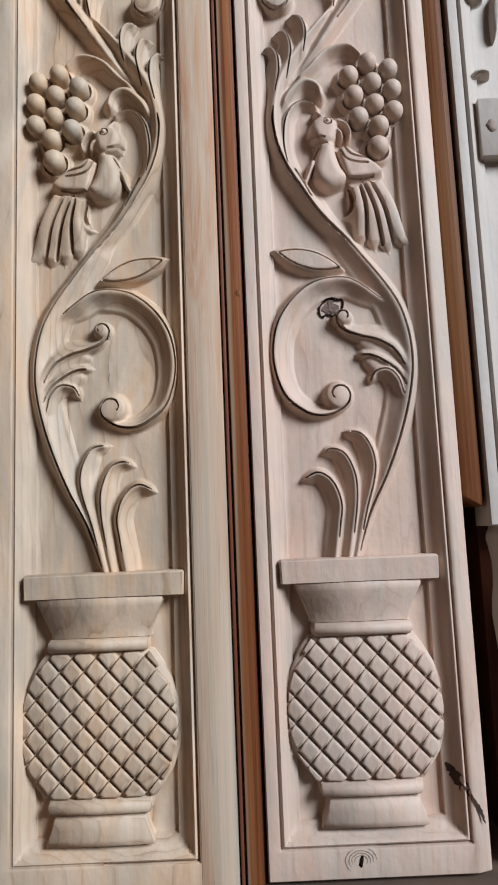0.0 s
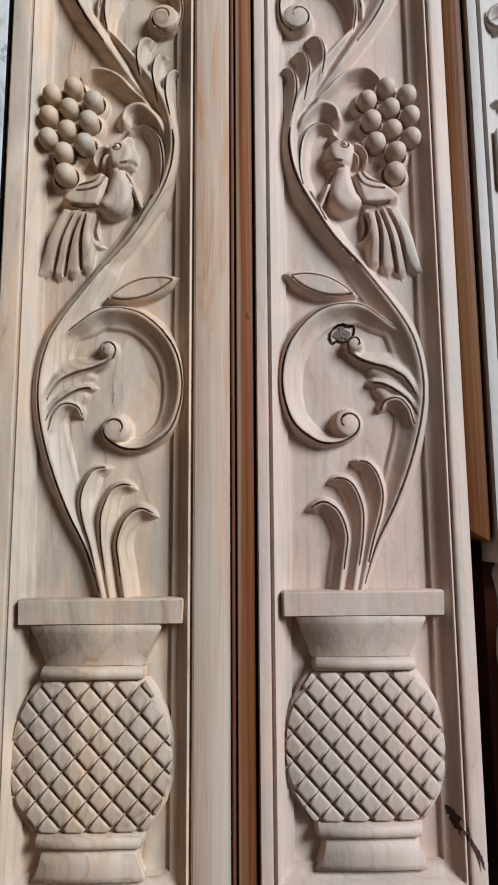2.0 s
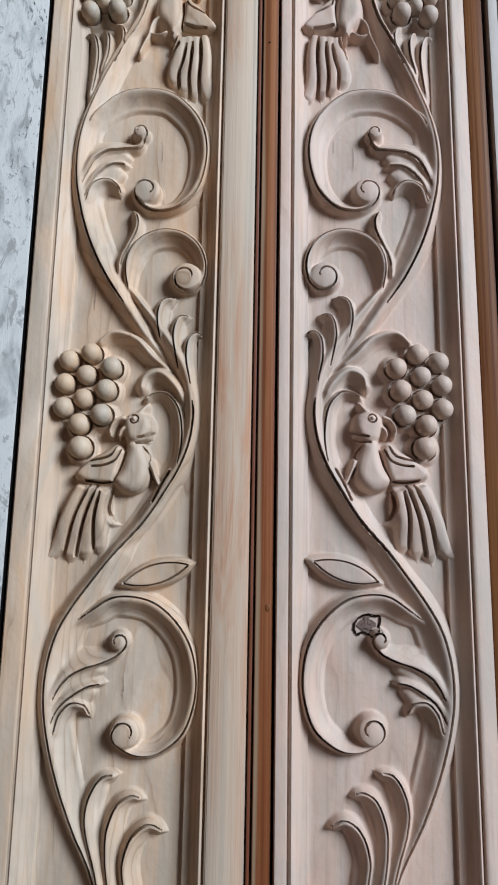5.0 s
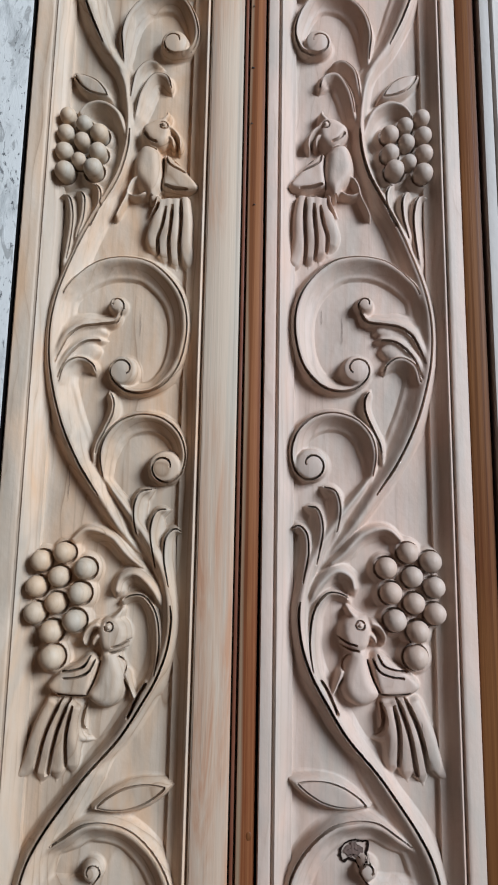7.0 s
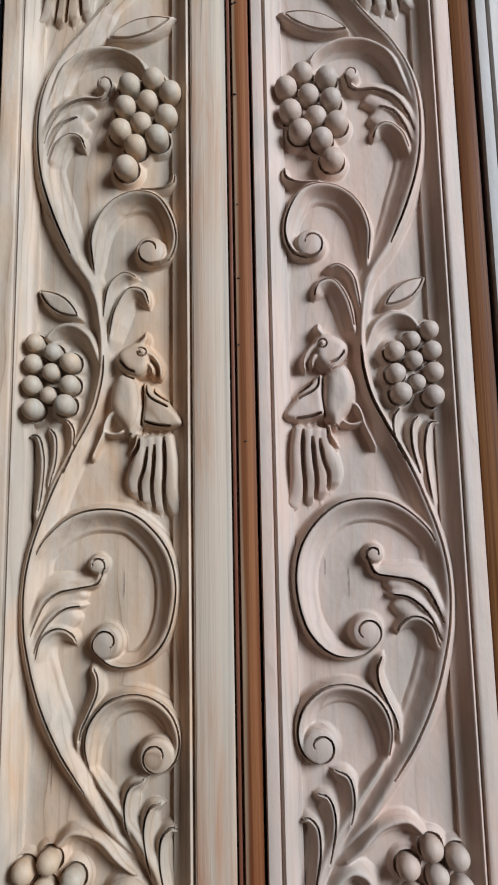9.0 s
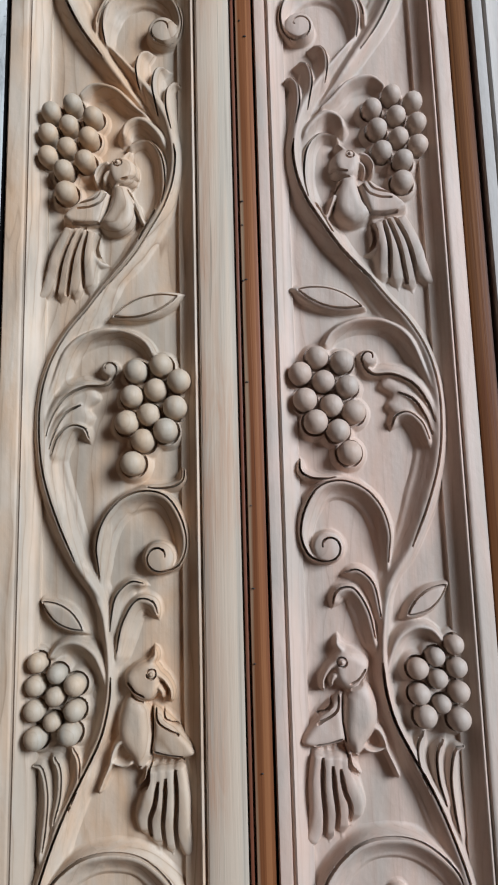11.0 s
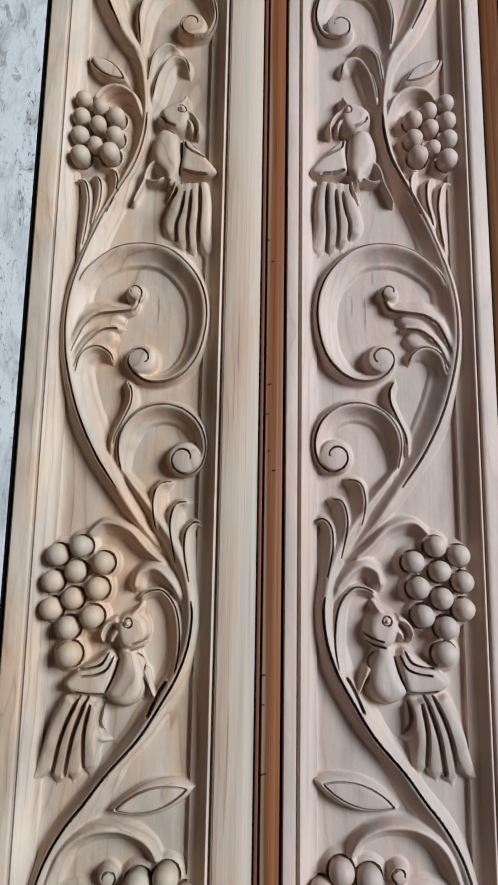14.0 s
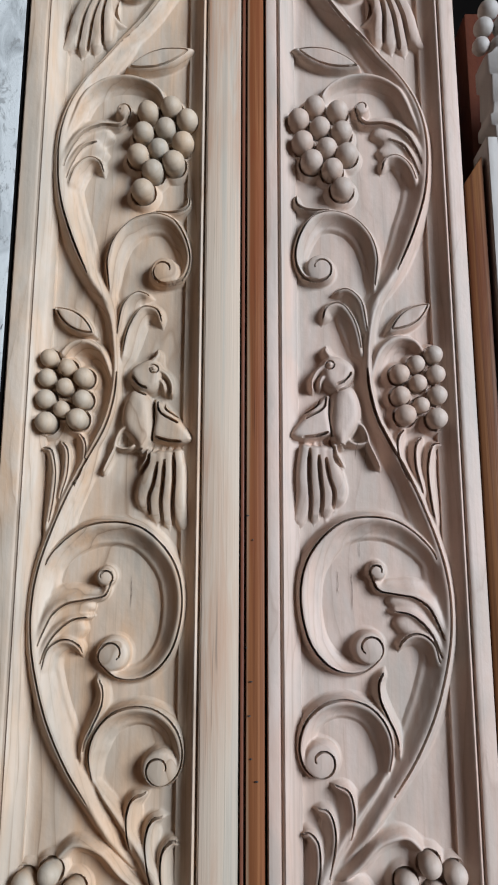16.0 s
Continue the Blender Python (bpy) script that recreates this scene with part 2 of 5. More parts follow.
def mesh_of_bm(name, bm, material, smooth=True, sharp=None):
    bmesh.ops.recalc_face_normals(bm, faces=bm.faces[:])
    me = bpy.data.meshes.new(name)
    bm.to_mesh(me)
    bm.free()
    me.materials.append(material)
    if smooth:
        me.shade_smooth()
        if sharp:
            me.set_sharp_from_angle(angle=radians(sharp))
    return me


def put(name, me, parent=None, label="", at=(0, 0, 0)):
    ob = new(name, me)
    ob.location = at
    ob.parent = parent
    if label:
        ob["label"] = label
    return ob


def block(name, lo, hi, material, bevel=0.002, parent=None, label=""):
    bm = bmesh.new()
    bmesh.ops.create_cube(bm, size=1.0)
    for v in bm.verts:
        v.co = Vector([l + (c + 0.5) * (h - l) for c, l, h in zip(v.co, lo, hi)])
    if bevel:
        bmesh.ops.bevel(bm, geom=bm.edges[:], offset=bevel, segments=2, profile=0.5, affect="EDGES")
    return put(name, mesh_of_bm(name, bm, material, True, 40), parent, label)


def slab(name, outline, y0, y1, material, parent=None, bevel=0.0015, label=""):
    """A board: an outline of (x, z) in metres, from y0 (front) back to y1."""
    bm = bmesh.new()
    f = bm.faces.new([bm.verts.new((x, y0, z)) for x, z in outline])
    r = bmesh.ops.extrude_face_region(bm, geom=[f])
    for v in r["geom"]:
        if isinstance(v, bmesh.types.BMVert):
            v.co.y = y1
    bmesh.ops.recalc_face_normals(bm, faces=bm.faces[:])
    if bevel:
        bmesh.ops.bevel(bm, geom=bm.edges[:], offset=bevel, segments=2, profile=0.5, affect="EDGES")
    return put(name, mesh_of_bm(name, bm, material, True, 40), parent, label)


# ---- carving helpers: millimetres across (u), up (v) and out of the ground (h) ----
GROUND = 9.5
DEEP = 1.45          # how much deeper the carving goes than its drawn heights


def to_local(u, v, h, side):
    """Post coordinates in metres; side -1 mirrors the design."""
    return (side * u / 1000.0, (GROUND - h) * DEEP / 1000.0, v / 1000.0)


def spline(points, step):
    """A smooth curve through the points, resampled at about step."""
    p = np.array(points, float)
    ext = np.vstack([2 * p[0] - p[1], p, 2 * p[-1] - p[-2]])
    d = np.maximum(np.linalg.norm(np.diff(ext, axis=0), axis=1), 1e-6) ** 0.5
    t = np.concatenate([[0], np.cumsum(d)])
    out = []
    for i in range(1, len(ext) - 2):
        n = max(2, int(np.linalg.norm(ext[i + 1] - ext[i]) / (step * 0.25)))
        s = np.linspace(t[i], t[i + 1], n, endpoint=False)[:, None]
        a1 = (t[i] - s) / (t[i] - t[i - 1]) * ext[i - 1] + (s - t[i - 1]) / (t[i] - t[i - 1]) * ext[i]
        a2 = (t[i + 1] - s) / (t[i + 1] - t[i]) * ext[i] + (s - t[i]) / (t[i + 1] - t[i]) * ext[i + 1]
        a3 = (t[i + 2] - s) / (t[i + 2] - t[i + 1]) * ext[i + 1] + (s - t[i + 1]) / (t[i + 2] - t[i + 1]) * ext[i + 2]
        b1 = (t[i + 1] - s) / (t[i + 1] - t[i - 1]) * a1 + (s - t[i - 1]) / (t[i + 1] - t[i - 1]) * a2
        b2 = (t[i + 2] - s) / (t[i + 2] - t[i]) * a2 + (s - t[i]) / (t[i + 2] - t[i]) * a3
        out.append((t[i + 1] - s) / (t[i + 1] - t[i]) * b1 + (s - t[i]) / (t[i + 1] - t[i]) * b2)
    c = np.vstack(out + [p[-1:]])
    length = np.concatenate([[0], np.cumsum(np.linalg.norm(np.diff(c, axis=0), axis=1))])
    n = max(6, int(length[-1] / step))
    at = np.linspace(0, length[-1], n + 1)
    return np.stack([np.interp(at, length, c[:, k]) for k in range(2)], 1), at


def volute(centre, start, turns, hand):
    """Points of a spiral that winds from start in to the centre. hand +1: anticlockwise."""
    c, s = np.array(centre, float), np.array(start, float)
    r, a = np.linalg.norm(s - c), math.atan2(s[1] - c[1], s[0] - c[0])
    k = np.linspace(0, 1, int(10 * turns) + 3)[1:]
    rr, aa = r * (1 - 0.72 * k), a + hand * turns * 2 * math.pi * k
    return [(c[0] + x * math.cos(y), c[1] + x * math.sin(y)) for x, y in zip(rr, aa)]


def section(wo, wi, top, lip=0.34, cut=0.12):
    """Cross-section of a carved band: an outer shoulder (wo wide), an incised line at 0, then a crest that falls
    in a hollow to an inner lip (wi wide)."""
    return [(-wo - 3.2, -0.7), (-wo - 1.6, 0.05), (-wo, 0.08 * top), (-0.84 * wo, 0.2 * top), (-0.68 * wo, 0.40 * top), (-0.5 * wo, 0.60 * top), (-0.32 * wo - 0.3, 0.77 * top),
            (-0.95, 0.86 * top), (-0.62, 0.82 * top), (-0.42, cut * top), (0.42, cut * top), (0.62, 0.9 * top), (1.0, 1.0 * top),
            (1.2 + 0.10 * wi, 1.0 * top), (1.0 + 0.2 * wi, 0.92 * top), (0.6 + 0.36 * wi, 0.75 * top), (0.3 + 0.53 * wi, 0.58 * top), (0.70 * wi, (lip + 0.08) * top), (0.82 * wi, (lip + 0.02) * top),
            (0.90 * wi, (lip + 0.06) * top), (0.95 * wi, (lip + 0.04) * top), (wi, 0.16 * top), (wi + 0.6, 0.0), (wi + 1.6, -1.2)]


def feather(w, top):
    """Cross-section of a flat-topped feather with steep sides."""
    return [(-w - 1.0, -1.2), (-w, 0.1), (-w + 0.3, 0.62 * top), (-0.78 * w, 0.88 * top), (-0.4 * w, 0.98 * top), (0, top),
            (0.4 * w, 0.98 * top), (0.78 * w, 0.88 * top), (w - 0.3, 0.62 * top), (w, 0.1), (w + 1.0, -1.2)]


def ball(u, v, r, mid, rings=8, around=22, seed=0.0):
    """A round berry, cut a little unevenly by hand, on a straight neck that goes down into its socket."""
    pts, faces = [], []
    rows = [(math.sin(a), mid + r / DEEP * math.cos(a)) for a in (radians(98) * i / rings for i in range(rings + 1))] + [(0.90, 0.3 * mid), (0.88, -1.0)]
    for k, h in rows:
        for j in range(around):
            b = 2 * math.pi * j / around
            q = 1 + 0.035 * noise.noise((2.0 * k * math.cos(b) + seed, 2.0 * k * math.sin(b), h * 0.2))
            pts.append((u + r * q * k * math.cos(b), v + r * q * k * math.sin(b), h))
    for i in range(len(rows) - 1):
        for j in range(around):
            a, b = i * around + j, i * around + (j + 1) % around
            faces.append((a, a + around, b + around, b) if i else (a, a + around, b + around))
    return pts, faces


def stroke(points, prof, turn=1, widths=(1, 1, 1), fade=(6, 4), floor_at=0.0, step=1.6):
    """A carved band along a curve. turn +1 lays the inner side to the left of the way, -1 to the right."""
    c, at = spline(points, step)
    tan = np.gradient(c, axis=0)
    tan /= np.maximum(np.linalg.norm(tan, axis=1), 1e-9)[:, None]
    nor = np.stack([-tan[:, 1], tan[:, 0]], 1) * turn
    s = at / at[-1]
    w = np.interp(s, np.linspace(0, 1, len(widths)), widths)
    ends = np.minimum(1, np.minimum((at + 0.2) / max(fade[0], 0.2), (at[-1] - at + 0.2) / max(fade[1], 0.2)))
    lift = np.sqrt(np.clip(ends, 0, 1))
    # in tight bends the band must not fold over its own centre
    ang = np.unwrap(np.arctan2(tan[:, 1], tan[:, 0]))
    bend = np.gradient(ang, at) * turn
    reach = np.where(bend > 1e-6, 0.92 / np.maximum(bend, 1e-6), 1e6)
    q = np.array(prof)
    off = q[None, :, 0] * (w * (0.12 + 0.88 * lift))[:, None]
    off = np.where(off > 0, np.minimum(off, reach[:, None]), np.maximum(off, -np.where(bend < -1e-6, 0.92 / np.maximum(-bend, 1e-6), 1e6)[:, None]))
    h = np.where(q[None, :, 1] > 0, q[None, :, 1] * (lift * (0.55 + 0.45 * np.minimum(1, w)))[:, None] + floor_at * lift[:, None], q[None, :, 1])
    uv = c[:, None, :] + nor[:, None, :] * off[:, :, None]
    n, m = h.shape
    pts = np.concatenate([uv, h[:, :, None]], 2).reshape(-1, 3)
    faces = [(i * m + j, i * m + j + 1, (i + 1) * m + j + 1, (i + 1) * m + j) for i in range(n - 1) for j in range(m - 1)]
    if turn > 0:
        faces = [f[::-1] for f in faces]
    return pts, faces


def dome(u, v, ru, rv, base, top, spin=0.0, rings=7, around=20, power=0.5):
    """A rounded boss; heights base at the rim and top in the middle."""
    pts, faces = [], []
    cs, sn = math.cos(radians(spin)), math.sin(radians(spin))
    for i in range(rings + 1):
        k = math.sin(math.pi / 2 * i / rings)
        h = base + (top - base) * max(0.0, 1 - k * k) ** power
        for j in range(around):
            a = 2 * math.pi * j / around
            x, y = ru * k * math.cos(a), rv * k * math.sin(a)
            pts.append((u + x * cs - y * sn, v + x * sn + y * cs, h))
    for i in range(rings):
        for j in range(around):
            a, b = i * around + j, i * around + (j + 1) % around
            faces.append((a, b, b + around, a + around) if i else (a, b + around, a + around))
    return pts, [f[::-1] for f in faces]


def pillow(outline, base, top, edge, rings=4, step=1.6):
    """A flat carved shape with a smooth closed outline, swelling from its edge to a rounded top."""
    c, _ = spline(list(outline) + [outline[0]], step)
    c = c[:-1]
    mid = c.mean(axis=0)
    area = 0.5 * np.sum(c[:, 0] * np.roll(c[:, 1], -1) - c[:, 1] * np.roll(c[:, 0], -1))
    if area < 0:
        c = c[::-1]
    pts, faces, n = [], [], len(c)
    levels = [(1.06, -1.0), (1.0, base)] + [(1 - edge * (1 - math.cos(math.pi / 2 * k / rings)), base + (top - base) * math.sin(math.pi / 2 * k / rings) * 0.92) for k in range(1, rings + 1)]
    for k, h in levels:
        pts += [(*(mid + (p - mid) * k), h) for p in c]
    pts.append((*mid, top))
    for i in range(len(levels) - 1):
        for j in range(n):
            a, b = i * n + j, i * n + (j + 1) % n
            faces.append((a, b, b + n, a + n))
    last = (len(levels) - 1) * n
    faces += [(last + j, last + (j + 1) % n, len(pts) - 1) for j in range(n)]
    return pts, faces


class Carver:
    """Lays carved pieces under one post; side -1 mirrors them. Meshes of repeats are shared."""

    def __init__(self, post, side, material):
        self.post, self.side, self.material, self.kept = post, side, material, {}

    def piece(self, name, key, shape, parent=None, label="", up=0.0, sharp=None):
        full = (name, key)
        if full not in self.kept:
            pts, faces = shape() if callable(shape) else shape
            # seen from the front, u runs right and v up: y points back, so the winding stays
            verts = [to_local(u, v, h, self.side) for u, v, h in pts]
            if self.side < 0:
                faces = [f[::-1] for f in faces]
            self.kept[full] = mesh_from(name, verts, faces, self.material, True, sharp)
        return put(name, self.kept[full], parent or self.post, label, (0, 0, up / 1000.0) if (parent is None or parent == self.post) else (0, 0, 0))

    def group(self, name, up=0.0, label=""):
        """An empty that holds the pieces of one carved motif."""
        return put(name, None, self.post, label, (0, 0, up / 1000.0))

# ---- the room that closes the place ----
FLOOR = -0.008
PERIOD = 761.0


def wall(name, lo, hi, material):
    return tagged(block(name, lo, hi, material, 0), kind="structure")


FAR, HIGH, EAST = -5.6, 6.3, 3.7
wall("floor", (-3.0, FAR, FLOOR - 0.1), (EAST, 0.3, FLOOR), concrete)
wall("ceiling", (-3.0, FAR, HIGH), (EAST + 0.2, 0.3, HIGH + 0.1), plaster)
# wall behind the posts, coloured black in place of the shade there
wall("wall_north", (-3.0, 0.16, FLOOR), (EAST, 0.3, HIGH), shade_black)
wall("wall_south", (-3.0, FAR - 0.1, FLOOR), (EAST, FAR, HIGH), plaster)
wall("wall_west", (-3.1, FAR, FLOOR), (-3.0, 0.16, HIGH), plaster)
W_Y0, W_Y1, W_Z0, W_Z1 = WINDOW[1] - 1.4, WINDOW[1] + 1.4, WINDOW[2] - 1.5, WINDOW[2] + 1.5
wall("wall_east", (EAST, FAR, FLOOR), (EAST + 0.14, 0.16, W_Z0), plaster)
wall("wall_east_lintel", (EAST, FAR, W_Z1), (EAST + 0.14, 0.16, HIGH), plaster)
wall("wall_east_pier", (EAST, FAR, W_Z0), (EAST + 0.14, W_Y0, W_Z1), plaster)
wall("wall_east_pier", (EAST, W_Y1, W_Z0), (EAST + 0.14, 0.16, W_Z1), plaster)


# ---- carved door posts ----
def frame_height(x, stations):
    xs, hs = zip(*stations)
    return float(np.interp(x, xs, hs))


# height of the frame above the sunk ground, by the distance outward from the ground's edge
EDGE = [(0.0, 0.0), (0.4, 0.15), (0.9, 2.5), (2.7, 2.7), (5.4, 3.6), (8.2, 5.4), (10.5, 7.8), (11.5, 8.9), (12.7, 9.4), (13.9, 8.8), (14.6, 6.4), (15.3, 6.4), (16.1, 9.2), (17.0, 9.5)]
SHALLOW = {1: [(e, 7.6 if 14 < e < 16 else h) for e, h in EDGE], -1: [(e, 8.8 if 14 < e < 16 else h) for e, h in EDGE]}
U_LEFT, U_RIGHT, V_LOW = -50.0, 50.6, 30.4


def post_body(left, right, top, bottom, side, material):
    """The block of a post: outer strips, grooves, beads and hollow slopes round a sunk ground."""
    inner = U_LEFT + (2.0 if side < 0 else 0.0)
    us = [x for x, _ in left + right] + [inner - e for e, _ in EDGE] + [U_RIGHT + e for e, _ in EDGE] + list(np.linspace(-46, 46, 24))
    vs = [bottom, bottom + 1.0] + [V_LOW - e for e, _ in EDGE] + list(np.arange(38, top, 7.0)) + [top]
    us, vs = sorted(us), sorted(vs)
    sides = sorted(left + [(-67.2, 9.5), (67.8, 9.5)] + right)
    pts = []
    for v in vs:
        for u in us:
            h = min(frame_height(max(inner - u, u - U_RIGHT, V_LOW - v, 0.0), EDGE if u * side > 0 else SHALLOW[side]), frame_height(u, sides))
            if v <= bottom + 0.1:
                h -= 0.8
            if -50 < u < 50 and v > 32:
                h += 0.22 * noise.noise((u * 0.06, v * 0.025, 3.0 + side)) + 0.07 * noise.noise((u * 0.3, v * 0.12, 7.0))
            pts.append((u, v, h))
    n, m = len(vs), len(us)
    faces = [(i * m + j, i * m + j + 1, (i + 1) * m + j + 1, (i + 1) * m + j) for i in range(n - 1) for j in range(m - 1)]
    rim = [j for j in range(m)] + [i * m + m - 1 for i in range(1, n)] + [(n - 1) * m + j for j in range(m - 2, -1, -1)] + [i * m for i in range(n - 2, 0, -1)]
    base = len(pts)
    pts += [(pts[k][0], pts[k][1], -34.0) for k in rim]
    k = len(rim)
    faces += [(rim[(i + 1) % k], rim[i], base + i, base + (i + 1) % k) for i in range(k)]
    faces.append(tuple(base + i for i in range(k))[::-1])
    verts = [to_local(u, v, h, side) for u, v, h in pts]
    if side < 0:
        faces = [f[::-1] for f in faces]
    return mesh_from("post_body", verts, faces, material, True, 32)


def clip(poly, a, b):
    """Keeps the part of a polygon to the left of the line from a to b."""
    out = []
    for p, q in zip(poly, poly[1:] + poly[:1]):
        dp = (b[0] - a[0]) * (p[1] - a[1]) - (b[1] - a[1]) * (p[0] - a[0])
        dq = (b[0] - a[0]) * (q[1] - a[1]) - (b[1] - a[1]) * (q[0] - a[0])
        if dp >= 0:
            out.append(p)
        if (dp >= 0) != (dq >= 0):
            k = dp / (dp - dq)
            out.append((p[0] + k * (q[0] - p[0]), p[1] + k * (q[1] - p[1])))
    return out


def moulding(rows, cap=0.0, wide=1.0):
    """A turned-looking course: rows of (v, half width, height), going up, with rounded returns at both ends."""
    pts, faces = [], []
    for v, half, h in rows:
        half *= wide
        pts += [(-half - 1.0, v, -1.0), (-half, v, 0.25 * h), (-half + 0.4, v, 0.8 * h), (-half + 1.6, v, h), (0, v, h + cap), (half - 1.6, v, h), (half - 0.4, v, 0.8 * h), (half, v, 0.25 * h), (half + 1.0, v, -1.0)]
    m = 9
    for i in range(len(rows) - 1):
        for j in range(m - 1):
            faces.append((i * m + j, i * m + j + 1, (i + 1) * m + j + 1, (i + 1) * m + j))
    return pts, faces


def shifted(shape, du, dv=0.0):
    pts, faces = shape
    return [(u + du, v + dv, h) for u, v, h in pts], faces


def barrel(u, v):
    """Height of the urn's swelling body."""
    return 3.0 + 5.6 * math.sqrt(max(0.0, 1 - (abs(u) / 60.0) ** 2.4)) * max(0.0, 1 - (abs(v - 104.0) / 78.0) ** 2.6)


def urn_outline():
    half = [(155, 37.5), (147, 43.2), (135, 50.0), (120, 55.1), (104, 56.9), (88, 55.4), (74, 50.4), (64, 43.7), (56.5, 38.0)]
    return [(-w, v) for v, w in half] + [(w, v) for v, w in half[::-1]]


def urn(carver):
    # the yellowish post's urn leans a little
    mid, bowl_at, collar_at, low_at, foot_at = (-0.6, -1.4, 0.2, 0.2, 1.6) if carver.side > 0 else (5.0, 3.0, 5.2, 4.6, 4.8)
    core_outline = [(u * 1.012, v) for u, v in urn_outline()]

    def core():
        n, rings, pts, faces = len(core_outline), 8, [], []
        for r in range(rings + 1):
            k = 1 - r / rings
            for u, v in core_outline:
                uu, vv = u * k, 104 + (v - 104) * k
                pts.append((uu + mid, vv, barrel(uu, vv) - (1.7 if r == 0 else 3.2)))
        pts += [(u * 1.02 + mid, 104 + (v - 104) * 1.02, -1.0) for u, v in core_outline]
        for r in range(rings):
            for j in range(n):
                a, b = r * n + j, r * n + (j + 1) % n
                faces.append((a, b, b + n, a + n))
        last = (rings + 1) * n
        faces += [(last + j, last + (j + 1) % n, (j + 1) % n, j) for j in range(n)]
        return pts, faces

    body = carver.piece("urn", "core", core, None, "carved urn with a diamond-cut round body")
    carver.piece("rim", "rim", shifted(moulding([(193.0, 56.2, 0.0), (193.0, 57.0, 8.0), (193.8, 57.6, 10.2), (209.2, 58.0, 10.4), (210.4, 57.4, 9.6), (210.8, 57.0, 7.0), (211.0, 57.0, 0.0)]), 0), body, "", 0, 40)
    carver.piece("bowl", "bowl", shifted(moulding([(165.0, 37.0, 5.5), (168.5, 37.6, 6.0), (174.0, 39.8, 6.8), (181.0, 42.8, 8.2), (187.5, 46.0, 9.4), (190.5, 47.6, 9.6), (193.2, 48.0, 9.0)], 1.0, 0.96), bowl_at), body)
    carver.piece("collar", "collar", shifted(moulding([(155.0, 36.0, 3.0), (155.5, 37.0, 6.6), (157.2, 37.6, 8.6), (160.0, 37.8, 9.4), (162.6, 37.6, 8.6), (164.4, 37.0, 6.4), (165.0, 36.5, 3.0)], 0.8, 0.95), collar_at), body)
    carver.piece("lower_collar", "lower_collar", shifted(moulding([(46.0, 34.0, 3.0), (46.4, 35.0, 6.0), (48.0, 35.8, 8.4), (50.8, 36.4, 9.0), (53.8, 36.6, 8.4), (56.0, 36.4, 6.2), (56.6, 36.0, 3.0)], 0.8, 0.99), low_at), body)
    carver.piece("foot", "foot", shifted(moulding([(26.0, 39.2, 5.0), (26.5, 39.6, 7.0), (31.0, 37.8, 8.0), (38.0, 35.0, 8.2), (43.5, 33.8, 7.6), (46.2, 33.4, 5.0)], 0.8, 0.96), foot_at), body)
    # lozenges between the crossing cuts
    outline = [(u * 0.975, 105.5 + (v - 105.5) * 0.985) for u, v in urn_outline()]
    a, b = 8.6, 9.2
    wide, thin = (0.88, 0.945) if carver.side > 0 else (0.945, 0.88)
    k = 0
    for i in range(-8, 9):
        for j in range(-12, 13):
            if (i + j) % 2:
                continue
            cu, cv = i * a + 1.5, 105.5 + j * b
            poly = [(cu + a * (p + q) / 2, cv + b * (p - q) / 2) for p, q in ((wide, thin), (wide, -thin), (-wide, -thin), (-wide, thin))]
            ring = outline
            for p, q in zip(ring, ring[1:] + ring[:1]):
                if len(poly) < 3:
                    break
                # the outline runs clockwise seen from the front
                poly = clip(poly, q, p) if urn_clockwise else clip(poly, p, q)
            if len(poly) < 3:
                continue
            area = 0.5 * abs(sum(p[0] * q[1] - p[1] * q[0] for p, q in zip(poly, poly[1:] + poly[:1])))
            if area < 12:
                continue

            def lozenge(poly=poly):
                n = len(poly)
                mu, mv = sum(p[0] for p in poly) / n, sum(p[1] for p in poly) / n
                pts = []
                for s, drop in ((1.0, -4.0), (0.99, -0.9), (0.955, -0.05), (0.6, 0.0)):
                    pts += [(mu + (u - mu) * s + mid, mv + (v - mv) * s, barrel(u, v) + drop) for u, v in poly]
                pts.append((mu + mid, mv, barrel(mu, mv) + 0.1))
                faces = [(r * n + q, r * n + (q + 1) % n, (r + 1) * n + (q + 1) % n, (r + 1) * n + q) for r in range(3) for q in range(n)]
                faces += [(3 * n + q, 3 * n + (q + 1) % n, 4 * n) for q in range(n)]
                return pts, faces
            carver.piece("lozenge", k, lozenge, body)
            k += 1
    return body


urn_clockwise = sum(p[0] * q[1] - p[1] * q[0] for p, q in zip(urn_outline(), urn_outline()[1:] + urn_outline()[:1])) < 0


